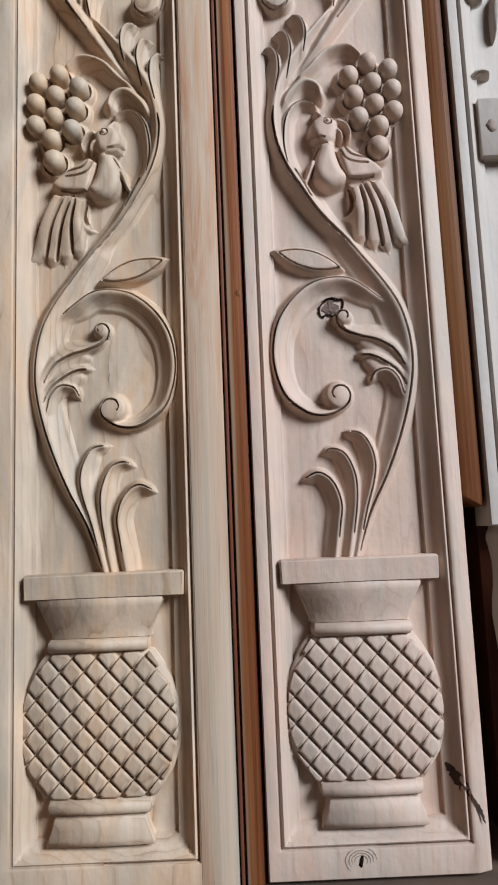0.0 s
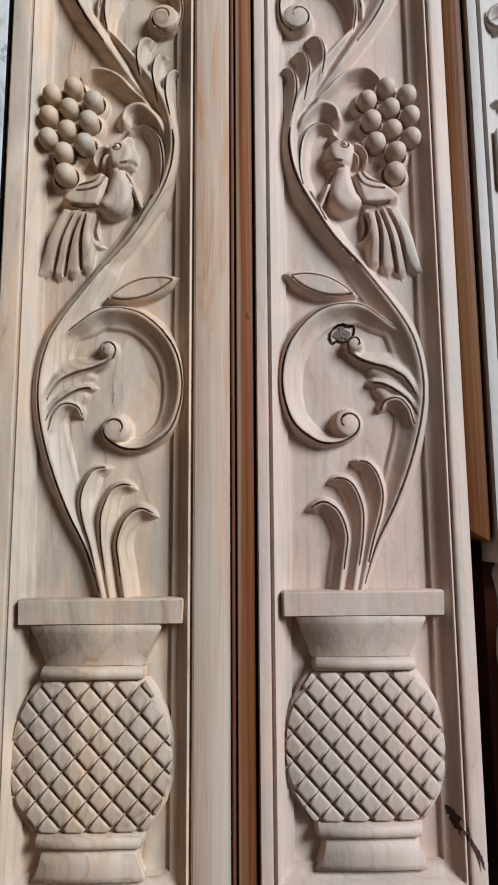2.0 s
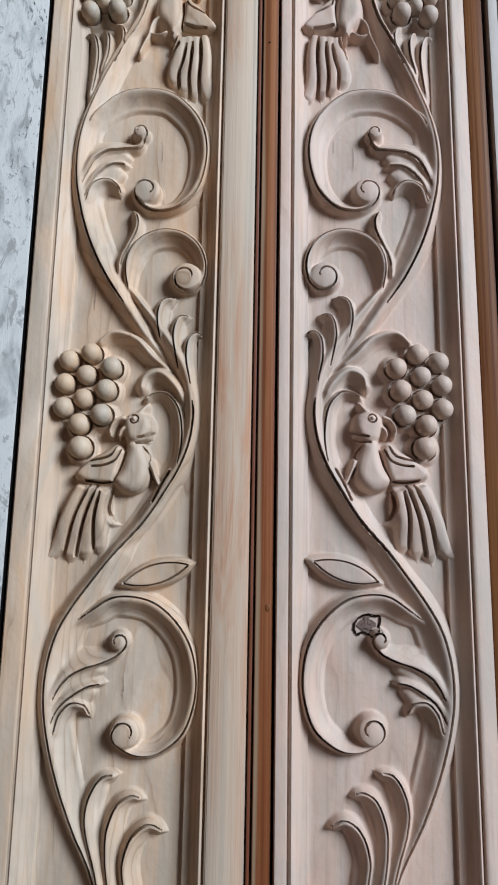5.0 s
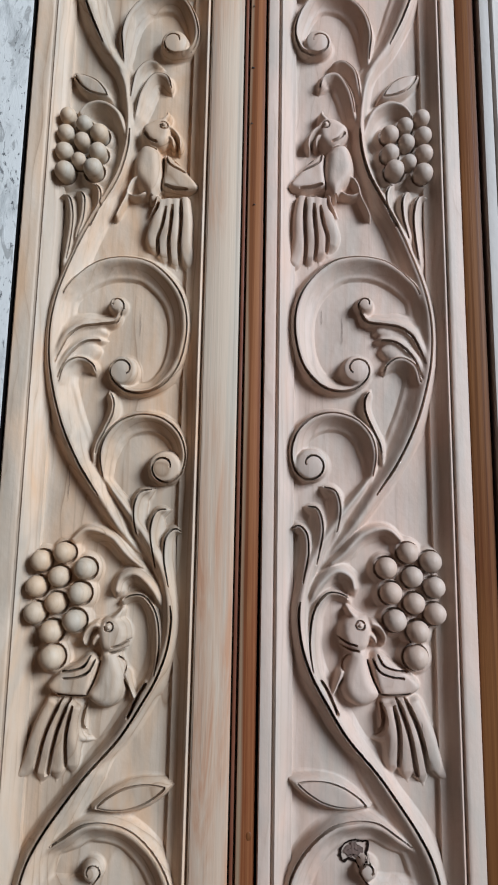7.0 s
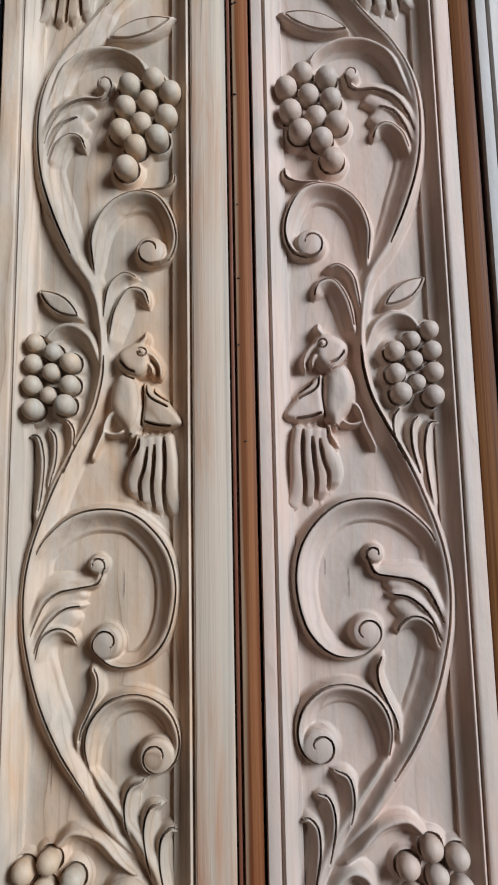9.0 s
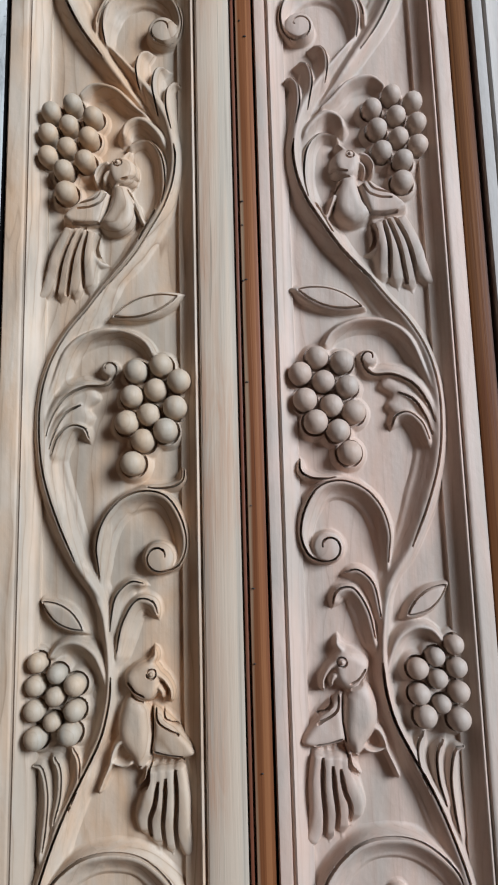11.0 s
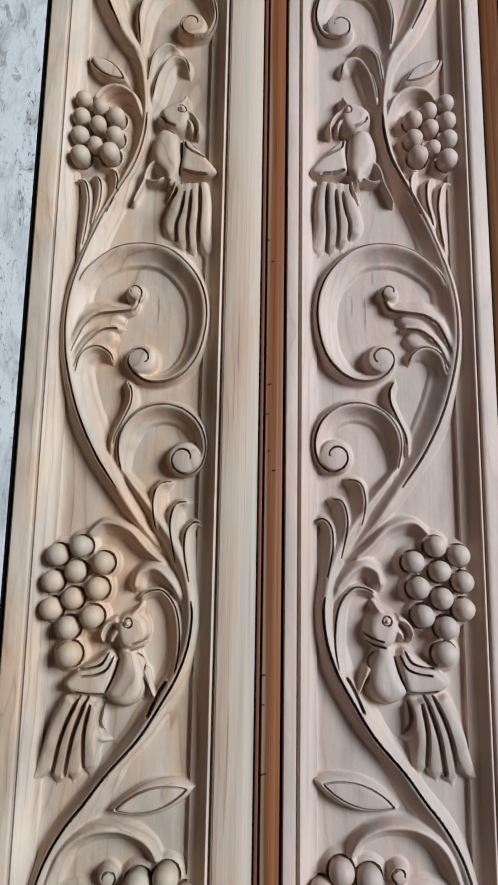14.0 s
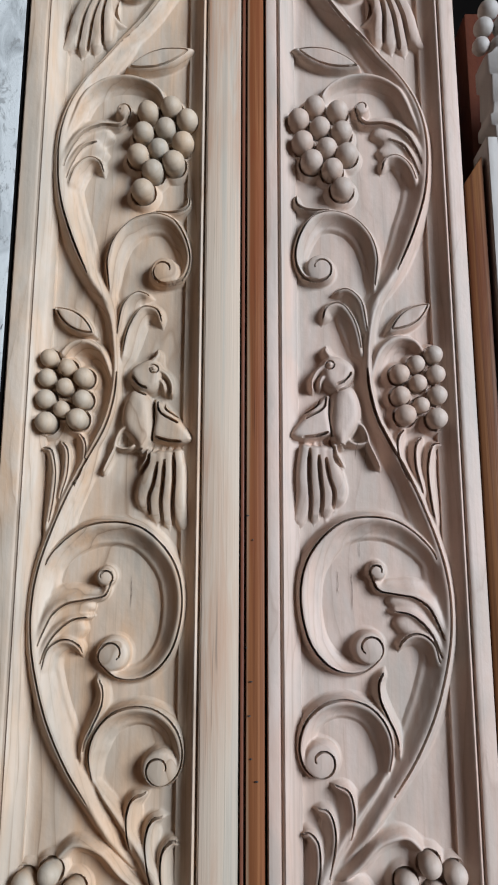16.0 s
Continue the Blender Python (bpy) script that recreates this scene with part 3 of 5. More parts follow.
BIRD_A = dict(
    body=[(-11.5, 534), (-5, 537), (1, 535), (2.5, 526), (5.5, 515), (10.3, 506), (6.5, 500), (-3.5, 496.5), (-12, 500.5), (-16.4, 508), (-16.2, 519), (-13.2, 528)],
    head=[(-18, 545), (-16, 553), (-9, 558), (0, 557), (5, 551), (4.5, 543), (1, 535), (-6, 532), (-14, 536)],
    crest=[(-6, 556), (-10, 560), (-13, 565)],
    beak=[[(3, 553.5), (10, 550.5), (14, 544), (13, 537)], [(3, 546), (6.5, 542), (7.5, 537)]],
    eye=(-3.8, 551.5),
    wing=[(2.5, 528), (9, 532.5), (18, 527), (28, 521), (38, 510.5), (32, 505), (20, 503.6), (10.5, 504), (6, 516)],
    coverts=[[(8.5, 531.5), (12.5, 524.5), (20, 521.5), (29, 520)], [(5, 529), (9.6, 520.5), (17, 517), (27, 516)]],
    collar=[[(-18.5, 543), (-12, 539.2), (-6, 537.6)], [(-18, 538.4), (-11, 534.8), (-4.5, 533.6)], [(-10.3, 531.5), (-14.4, 526), (-15.6, 520.2)]],
    edges=[[(1.5, 528), (5.2, 516), (10, 505.2)], [(10.5, 504.8), (20, 504.4), (31, 505.8)]],
    fantail=[(10, 503), (33, 504), (41, 492), (47.5, 477), (52.5, 462), (58, 451), (62, 446), (53, 449), (47, 454), (41, 450.5), (35, 456), (30, 453), (25, 460), (19, 458), (13, 468), (10.5, 478)],
    tail=[([(16, 500), (18.6, 480), (18.8, 452)], 4.0), ([(20.5, 502), (25.6, 480), (29.6, 448)], 4.2), ([(25, 503), (32.4, 480), (40.2, 446)], 4.4), ([(31, 503), (39.5, 484), (46, 465), (52.5, 453), (63, 446.5)], 5.6), ([(12.6, 499), (15, 486), (12.4, 476), (4.4, 474)], 3.0)],
    slots=[[(19.2, 498), (22.4, 482), (23.2, 456)], [(21.5, 503), (28.8, 482), (36, 450)], [(27, 503), (35.8, 483), (44.4, 450)], [(11.4, 499), (13.4, 486), (11, 479), (5, 476.5)]],
    legs=[[(-16, 522), (-19.8, 511), (-24, 501)], [(-32, 516), (-26.5, 505.4), (-18.5, 489)]],
    claws=[[(-31.3, 514), (-26, 505.4), (-19, 490)], [(-15.4, 516), (-18, 508.5), (-22, 501.5)]],
)
BIRD_B = dict(
    body=[(-26, 917), (-20, 924), (-11, 924), (-6, 915), (-4.6, 902), (-7.2, 893.5), (-13, 886), (-19.8, 877), (-25.5, 884), (-28, 889), (-27.4, 903)],
    head=[(-34, 934), (-33, 943), (-26, 948), (-17, 946), (-9, 939), (-10, 932), (-16, 924), (-25, 921), (-32, 926)],
    crest=[(-26, 946), (-30, 951), (-29, 957)],
    beak=[[(-30, 940.5), (-37, 935), (-41, 927), (-40, 920)], [(-32, 932), (-35, 927), (-35, 922)]],
    eye=(-27.6, 939.5),
    wing=[(-28.5, 918), (-37, 912), (-48, 900), (-56.5, 887.5), (-48, 884.2), (-36, 886), (-28, 888.5), (-28.5, 904)],
    coverts=[[(-34.3, 917), (-36.4, 910.4), (-45, 904.7)], [(-30, 917), (-32.4, 908), (-46, 899.5)]],
    collar=[[(-23, 925), (-17, 928), (-11.5, 934.5)], [(-22, 920.6), (-15.5, 923.5), (-9.5, 930)]],
    edges=[[(-27.4, 917), (-28.2, 902), (-26.5, 887)], [(-48, 886), (-38, 887.2), (-29.5, 889.6)]],
    tail=[([(-45, 882), (-47.6, 862), (-47.6, 842), (-50, 830), (-55, 820)], 4.3), ([(-39, 881), (-39.2, 860), (-38, 842), (-40, 824)], 4.0), ([(-33.8, 881), (-33, 862), (-30.5, 845), (-31.5, 828)], 4.2), ([(-28.8, 880), (-26, 864), (-21.8, 848), (-24, 835)], 4.4), ([(-25.5, 883), (-23, 871.8), (-16.2, 864.5)], 2.4)],
    slots=[[(-43.0, 878), (-43.6, 858), (-42.6, 840), (-43.4, 823)], [(-36.6, 873), (-35.6, 856), (-34.2, 842), (-35.6, 826)], [(-31.6, 871), (-29.0, 856), (-25.6, 846), (-26.2, 834)], [(-25.6, 880), (-23.8, 869), (-16, 861.5)]],
    legs=[[(-9, 897), (-4.6, 894.5), (-1.6, 889), (0.6, 881), (4.6, 872), (8.6, 862.5)], [(-16, 884), (-10, 881), (-4, 881.5), (0, 884)]],
    claws=[[(-1.5, 893), (2.4, 882), (7.4, 870), (9.4, 864)], [(-20.4, 881), (-16, 878.5), (-12, 877.6)], [(-27.4, 886), (-24.6, 874), (-19, 866)]],
)
GRAPES_A = [(15.8, 591.5, 8.1), (31.4, 602.5, 7.8), (47.8, 596.5, 8.1), (34.4, 585.5, 7.9), (49.8, 578.5, 7.9), (18.8, 574, 8.2), (35.4, 567, 7.9), (49.8, 560, 8.2), (21.4, 555, 8.3), (37.4, 547.5, 8.3), (35.8, 530, 9)]
GRAPES_B = [(24.2, 933.5, 8.3), (36.4, 941, 7.3), (50, 948.5, 7.6), (51, 933.5, 7.9), (37.4, 926.5, 7.4), (24.2, 917, 8), (51.4, 917.5, 8.2), (39.2, 910, 6.9), (27.4, 902.5, 8.8), (50, 900, 8.8)]
GRAPES_C = [(-35.4, 1154, 8.4), (-48.2, 1142, 8.6), (-17.2, 1150, 8.5), (-31.2, 1136, 8.3), (-45.2, 1122.5, 8.8), (-14.2, 1131.5, 8.2), (-26.2, 1117.8, 8.3), (-10.6, 1112.5, 8.9), (-38.2, 1106, 8.9), (-22.2, 1099, 8.6), (-14.8, 1083, 9)]


# ---- relief of the posts: a height above the sunk ground for every (u, v), owned part by part ----
CELL = PERIOD / 1300.0
U_FROM, V_FROM, COLS, ROWS = -66.0, 204.0, 230, 3180


def shoulder(wo, wi, top, lip=0.34):
    """Cross-section of a carved band: an outer shoulder (wo wide), a crest, and a hollow down to an inner lip."""
    return [(-wo - 4.0, -1.0), (-wo - 1.6, 0.0), (-wo, 0.14 * top), (-0.78 * wo, 0.36 * top), (-0.54 * wo, 0.63 * top), (-0.3 * wo, 0.84 * top), (0.0, 0.97 * top), (1.0, top),
            (1.2 + 0.08 * wi, 0.98 * top), (0.9 + 0.2 * wi, 0.87 * top), (0.5 + 0.36 * wi, 0.67 * top), (0.55 * wi, 0.47 * top), (0.70 * wi, (0.6 * lip + 0.12) * top), (0.80 * wi, (0.6 * lip + 0.05) * top),
            (0.88 * wi, (0.6 * lip + 0.06) * top), (0.95 * wi, 0.55 * lip * top), (wi + 0.8, 0.0), (wi + 2.6, -1.0)]


def ridge(w, top):
    return [(-w - 1.6, -2.0), (-w - 0.5, 0.0), (-w, 0.3 * top), (-0.8 * w, 0.66 * top), (-0.5 * w, 0.9 * top), (0, top), (0.5 * w, 0.9 * top), (0.8 * w, 0.66 * top), (w, 0.3 * top), (w + 0.5, 0.0), (w + 1.6, -2.0)]


def plume(w, top):
    return [(-w - 1.6, -2.0), (-w - 0.5, 0.0), (-w, 0.45 * top), (-0.8 * w, 0.84 * top), (-0.45 * w, 0.97 * top), (0, top), (0.45 * w, 0.97 * top), (0.8 * w, 0.84 * top), (w, 0.45 * top), (w + 0.5, 0.0), (w + 1.6, -2.0)]


def along_curve(points):
    """Samples, tangents and lengths of a curve, and a function that finds each place's way along it and off it."""
    c, at = spline(points, 1.0)
    tan = np.gradient(c, axis=0)
    tan /= np.maximum(np.linalg.norm(tan, axis=1), 1e-9)[:, None]
    mid = c.mean(axis=0)

    def locate(P):
        q, k = P - mid, c - mid
        near = np.empty(len(P), int)
        for i in range(0, len(P), 20000):
            near[i:i + 20000] = np.argmin((k * k).sum(1)[None, :] - 2 * q[i:i + 20000] @ k.T, axis=1)
        rel, t = P - c[near], tan[near]
        along = at[near] + (rel * t).sum(1)
        off = rel[:, 1] * t[:, 0] - rel[:, 0] * t[:, 1]
        over = np.maximum(np.maximum(-along, along - at[-1]), 0)
        over = np.where((near == 0) | (near == len(c) - 1), over, 0)
        return np.clip(along, 0, at[-1]), off, over, at[-1], t
    return c, locate


def band(points, prof, turn=1, widths=(1, 1, 1), fade=(6, 4), heights=(1, 1), cap=3.4):
    """A band along a curve. turn +1 lays the positive side of its section to the left of the way."""
    c, locate = along_curve(points)
    q0, q1 = np.array(prof).T
    reach = max(abs(q0[0]), q0[-1]) * max(widths) + 1.5

    def height(P):
        s, off, over, length, _ = locate(P)
        w = np.interp(s / length, np.linspace(0, 1, len(widths)), widths)
        lift = np.sqrt(np.clip(np.minimum((s + 0.2) / max(fade[0], 0.2), (length - s + 0.2) / max(fade[1], 0.2)), 0, 1))
        w = w * (0.2 + 0.8 * lift)
        d = off * turn
        d = np.where(over > 0, np.where(d > 0, 1, -1) * np.hypot(d, over * np.where(d > 0, q0[-1], -q0[0]) * w / cap), d)
        h = np.interp(d / w, q0, q1)
        h = np.where(h > 0, h * lift * (0.55 + 0.45 * np.minimum(1, w)) * np.interp(s / length, np.linspace(0, 1, len(heights)), heights), h)
        return np.where((d / w < q0[0]) | (d / w > q0[-1]), -4.0, h)
    return (c.min(0) - reach, c.max(0) + reach), height


def line(points, half=0.75, depth=7.0, span=(0.06, 0.97), taper=6.0):
    """A narrow cut with steep sides along a curve: its depth, and the small shift that brings the surface's own
    points to the edges of the cut."""
    c, locate = along_curve(points)

    def cut(P):
        s, off, over, length, t = locate(P)
        ends = np.clip(np.minimum((s - span[0] * length) / taper, (span[1] * length - s) / (0.4 * taper)), 0, 1)
        ends = np.where(over > 0, 0, ends)
        e = np.maximum(0.68, half * (0.6 + 0.4 * ends))
        d = np.abs(off)
        edge = (np.abs(d - e) < 0.55 * CELL) & (ends > 0.02)
        bed = (d < e) & ~edge & (ends > 0.02)
        move = np.where(edge, (e - d) * np.sign(off), np.where(bed, (np.minimum(d, np.maximum(0, e - 0.75)) - d) * np.sign(off), 0))
        gone = np.where(bed, depth * ends ** 0.6, 0)
        return gone, np.stack([-t[:, 1] * move, t[:, 0] * move], 1), edge | bed
    return cut


def shape(outline, base, top, edge):
    """A rounded boss with a smooth closed outline."""
    c, _ = spline(list(outline) + [outline[0]], 1.0)
    a, b = c[:-1], c[1:]

    def height(P):
        best, inside = np.full(len(P), 1e9), np.zeros(len(P), bool)
        for p, q in zip(a, b):
            e, w = q - p, P - p
            k = np.clip((w @ e) / (e @ e), 0, 1)
            best = np.minimum(best, ((w - k[:, None] * e) ** 2).sum(1))
            cross = ((p[1] > P[:, 1]) != (q[1] > P[:, 1]))
            inside ^= cross & (P[:, 0] < (q[0] - p[0]) * (P[:, 1] - p[1]) / (q[1] - p[1] + 1e-12) + p[0])
        d = np.sqrt(best)
        k = 1 - np.clip(d / edge, 0, 1)
        return np.where(inside, base + (top - base) * np.sqrt(1 - k * k), base - 2.6 * d)
    return (c.min(0) - 3, c.max(0) + 3), height


def boss(centre, r, top=8.4, sag=1.6):
    """A round, slightly domed volute."""
    m = np.array(centre, float)

    def height(P):
        rho = np.linalg.norm(P - m, axis=1)
        edge = np.clip((rho - (r - 1.8)) / 1.8, 0, 3)
        return top - sag * (rho / r) ** 2 - (top - sag) * 0.62 * edge ** 2
    return (m - r - 3, m + r + 3), height


def merged(a, b, k=1.0):
    m = np.maximum(a, b)
    return np.where(np.minimum(a, b) > -1.0, m + np.maximum(k - np.abs(a - b), 0) ** 2 / (4 * k), m)


def settled(own, on, count):
    """Gives stray cells to the part that holds most of the cells round them."""
    if count == 1:
        return own
    votes = []
    for n in range(count):
        m = ((own == n) & on).astype(float)
        for axis in (0, 1):
            for _ in range(2):
                m = m + np.roll(m, 1, axis) + np.roll(m, -1, axis)
        votes.append(m)
    votes = np.array(votes)
    return np.where(votes.max(0) > 0, votes.argmax(0), own)


def blurred(a, sigma):
    """A Gaussian blur, sigma in cells."""
    reach = int(2.6 * sigma) + 1
    w = np.exp(-0.5 * (np.arange(-reach, reach + 1) / sigma) ** 2)
    w /= w.sum()
    for axis in (0, 1):
        a = sum(k * np.roll(a, n - reach, axis) for n, k in enumerate(w))
    return a


def islands(quads, crumbs=True):
    """Splits quads into connected pieces, the largest first; crumbs stay with the largest or fall away."""
    used, index = np.unique(quads, return_inverse=True)
    index = index.reshape(-1, 4)
    label = np.arange(len(used))
    while True:
        low = label[index].min(1)
        fresh = label.copy()
        for k in range(4):
            np.minimum.at(fresh, index[:, k], low)
        fresh = fresh[fresh]
        if (fresh == label).all():
            break
        label = fresh
    whose = label[index[:, 0]]
    names, count = np.unique(whose, return_counts=True)
    order = names[np.argsort(-count)]
    small = set(names[count < 14]) - {order[0]}
    if crumbs:
        whose = np.where(np.isin(whose, list(small)), order[0], whose)
    return [quads[whose == k] for k in order if k not in small]


class Relief:
    def __init__(self):
        self.height, self.owner = np.full((ROWS, COLS), -4.0), np.full((ROWS, COLS), -1)
        self.shift = np.zeros((ROWS, COLS, 2))
        self.gone = np.zeros((ROWS, COLS))
        self.parts, self.kept = [], {}

    def motif(self, key, parts, elements, cuts, times):
        """parts: (name, label), the first one holds the others; elements: (part, field)."""
        if key not in self.kept:
            lo, hi = np.min([e[1][0][0] for e in elements], 0), np.max([e[1][0][1] for e in elements], 0)
            j0, j1 = max(0, int((lo[0] - U_FROM) / CELL)), min(COLS, int((hi[0] - U_FROM) / CELL) + 2)
            i0, i1 = int(math.floor((lo[1] - V_FROM) / CELL)), int((hi[1] - V_FROM) / CELL) + 2
            u, v = np.meshgrid(U_FROM + CELL * np.arange(j0, j1), V_FROM + CELL * np.arange(i0, i1))
            P = np.stack([u.ravel(), v.ravel()], 1)
            gone, move = np.zeros(len(P)), np.zeros((len(P), 2))
            for cut in cuts:
                g, m, edge = cut(P)
                gone = np.maximum(gone, g)
                move = np.where(edge[:, None], m, move)
            best, own = np.full(len(P), -4.0), np.zeros(len(P), int)
            for part, (_, field) in elements:
                h = field(P)
                own = np.where(h > best, part, own)
                best = merged(best, h, 0.8)
            own = settled(own.reshape(u.shape), best.reshape(u.shape) > -2.0, len(parts)).ravel()
            best = np.maximum(best, -2.5).reshape(u.shape)
            for axis in (0, 1):
                best = 0.80 * best + 0.10 * (np.roll(best, 1, axis) + np.roll(best, -1, axis))
            self.kept[key] = (i0, j0, best, own.reshape(u.shape), move.reshape(u.shape + (2,)), gone.reshape(u.shape))
        i0, j0, best, own, move, gone = self.kept[key]
        for k in times:
            first = len(self.parts)
            for n, (name, label) in enumerate(parts):
                self.parts.append((name, label, None if n == 0 else first))
            a, b = max(0, i0 + 1300 * k), min(ROWS, i0 + 1300 * k + len(best))
            if b <= a:
                continue
            rows = slice(a - i0 - 1300 * k, b - i0 - 1300 * k)
            part = (slice(a, b), slice(j0, j0 + best.shape[1]))
            H, O, M, G = self.height[part], self.owner[part], self.shift[part], self.gone[part]
            over = best[rows] > H
            G[...] = np.where(over, gone[rows], G)
            M[...] = np.where(over[:, :, None], move[rows], M)
            O[...] = np.where(over, own[rows] + first, O)
            H[...] = merged(H, best[rows], 1.6)

    def engrave(self, points, half, depth, span, taper, times, kinds):
        """Cuts a line into the parts of these kinds, across their joins."""
        cut, p = line(points, half, depth, span, taper), np.array(points)
        i0, i1 = int((p[:, 1].min() - 3 - V_FROM) / CELL), int((p[:, 1].max() + 3 - V_FROM) / CELL)
        j0, j1 = max(0, int((p[:, 0].min() - 4 - U_FROM) / CELL)), min(COLS, int((p[:, 0].max() + 4 - U_FROM) / CELL))
        i0 = max(i0, 0)
        u, v = np.meshgrid(U_FROM + CELL * np.arange(j0, j1), V_FROM + CELL * np.arange(i0, i1))
        g, m, edge = (x.reshape(u.shape + x.shape[1:]) for x in cut(np.stack([u.ravel(), v.ravel()], 1)))
        known = np.array([name in kinds for name, _, _ in self.parts] + [False])
        for k in times:
            a, b = i0 + 1300 * k, min(ROWS, i1 + 1300 * k)
            if b <= a:
                continue
            where = (slice(a, b), slice(j0, j1))
            on = known[self.owner[where]] & (self.height[where] > 1.0)
            n = b - a
            self.gone[where] = np.where(on, np.maximum(self.gone[where], g[:n]), self.gone[where])
            self.shift[where] = np.where((on & edge[:n])[:, :, None], m[:n], self.shift[where])

    def finish(self):
        """Rounds the forms as sanding does, lets the ground rise in a soft hollow to their feet, then makes the cuts."""
        H = blurred(np.maximum(self.height, -0.9), 1.2)
        skirt = 0.25 * blurred(np.maximum(H, 0), 4.2) - 0.38
        grow = (skirt > H) & (skirt > -0.4)
        for _ in range(16):
            for step, axis in ((1, 0), (-1, 0), (1, 1), (-1, 1)):
                near = np.roll(self.owner, step, axis)
                self.owner = np.where((self.owner < 0) & grow, near, self.owner)
        H = merged(np.where(grow, skirt, H), skirt, 0.8)
        # heights where the surface's points come to lie
        S = H
        for k, axis in ((0, 1), (1, 0)):
            d = self.shift[:, :, k] / CELL
            S = S * (1 - np.abs(d)) + np.where(d > 0, d * np.roll(S, -1, axis), -d * np.roll(S, 1, axis))
        self.height = np.where((self.gone > 0) & (S > 0.4), np.maximum(S - self.gone, 0.1), S)

    def lay(self, post, side, material):
        """Builds every part as a mesh of its own under the post."""
        H = self.height
        u, v = np.meshgrid(U_FROM + CELL * np.arange(COLS), V_FROM + CELL * np.arange(ROWS))
        H = H + np.where(H > 0.5, 0.10 * np.sin(0.35 * u + 1.7 * np.sin(0.09 * v)) * np.sin(0.21 * v + side), 0)
        u, v = u + self.shift[:, :, 0], v + self.shift[:, :, 1]
        co = np.stack([side * u / 1000.0, (GROUND - H) * DEEP / 1000.0, v / 1000.0], 2).reshape(-1, 3)
        corner = np.arange(ROWS * COLS).reshape(ROWS, COLS)
        quads = np.stack([corner[:-1, :-1], corner[:-1, 1:], corner[1:, 1:], corner[1:, :-1]], 2).reshape(-1, 4)
        high = H.ravel()[quads]
        own = self.owner[:-1, :-1].ravel()
        for extra in (self.owner[:-1, 1:], self.owner[1:, 1:], self.owner[1:, :-1]):
            own = np.where(own < 0, extra.ravel(), own)
        # fold each quad along its lower diagonal, so that no fold bridges a cut
        turn = (high[:, 1] + high[:, 3]) < (high[:, 0] + high[:, 2])
        quads = np.where(turn[:, None], np.roll(quads, -1, axis=1), quads)
        high = np.where(turn[:, None], np.roll(high, -1, axis=1), high)
        good = (high.max(1) > -0.35) & (high.min(1) > -2.4) & (own >= 0)
        quads, own = quads[good], own[good]
        order = np.argsort(own, kind="stable")
        quads, own = quads[order], own[order]
        cuts = np.searchsorted(own, np.arange(len(self.parts) + 1))
        made = {}
        for n, (name, label, parent) in enumerate(self.parts):
            q = quads[cuts[n]:cuts[n + 1]]
            if len(q) < 6 or (parent is not None and parent not in made):
                continue
            for piece in islands(q, name not in ("grape_bed", "tail_feather", "tail")):
                made.setdefault(n, self.part(name, label, piece, co, side, material, post if parent is None else made[parent]))
        return made

    def part(self, name, label, q, co, side, material, parent):
        used, index = np.unique(q, return_inverse=True)
        index = index.reshape(-1, 4)
        if side < 0:
            index = index[:, [0, 3, 2, 1]]
        me = bpy.data.meshes.new(name)
        me.vertices.add(len(used))
        me.vertices.foreach_set("co", co[used].astype(np.float32).ravel())
        me.loops.add(index.size)
        me.loops.foreach_set("vertex_index", np.ascontiguousarray(index, dtype=np.int32).ravel())
        me.polygons.add(len(index))
        me.polygons.foreach_set("loop_start", np.arange(0, index.size, 4, dtype=np.int32))
        me.materials.append(material)
        me.update(calc_edges=True)
        me.shade_smooth()
        me.set_sharp_from_angle(angle=radians(58))
        return put(name, me, parent, label)


relief = Relief()
LOW, BAYS, BIRDS = (0,), (0, 1), (0, 1, 2)


def stem(key, points, wo, wi, lip, turn, widths, fade, times, top=8.2):
    relief.motif(key, [("vine_stem", "")], [(0, band(points, shoulder(wo, wi, top, lip), turn, widths, fade))], [], times)


LATER = []


def curl(key, points, turn, wo, wi, top, times, widths=(0.35, 0.75, 1.0, 1.05, 1.05, 0.95, 0.45), fade=(13, 4.5), tip=None, span=(0.22, 0.96)):
    """A curled leaf lobe; tip is the middle of its small volute, where it has one."""
    parts, elements = [("leaf_curl", "")], [(0, band(points, shoulder(wo, wi, top, 0.36), turn, widths, fade))]
    way = list(points)
    if tip:
        r = math.hypot(points[-1][0] - tip[0], points[-1][1] - tip[1])
        parts.append(("volute", ""))
        if r > 5.6:
            way[-1] = (tip[0] + (way[-1][0] - tip[0]) * 5.6 / r, tip[1] + (way[-1][1] - tip[1]) * 5.6 / r)
            r = 5.6
            elements[0] = (0, band(way, shoulder(wo, wi, top, 0.36), turn, widths, fade))
        elements.append((1, boss(tip, r + 1.5, 8.0)))
        way = way + volute(tip, way[-1], 0.95, turn)
    relief.motif(key, parts, elements, [], times)
    if span[1] - span[0] > 0.1:
        LATER.append((way, span, times))


def fan(key, dv, times):
    """The low ground of a leaf, from which its hook and lobes rise beside the stem."""
    outline = [(46, 378), (30, 377), (15, 379), (10, 371), (18, 364), (14, 357), (22, 347), (34, 338), (45, 322), (50, 350)]
    relief.motif(key, [("leaf_base", "")], [(0, shape([(u, v + dv) for u, v in outline], 0.8, 4.4, 7.0))], [], times)


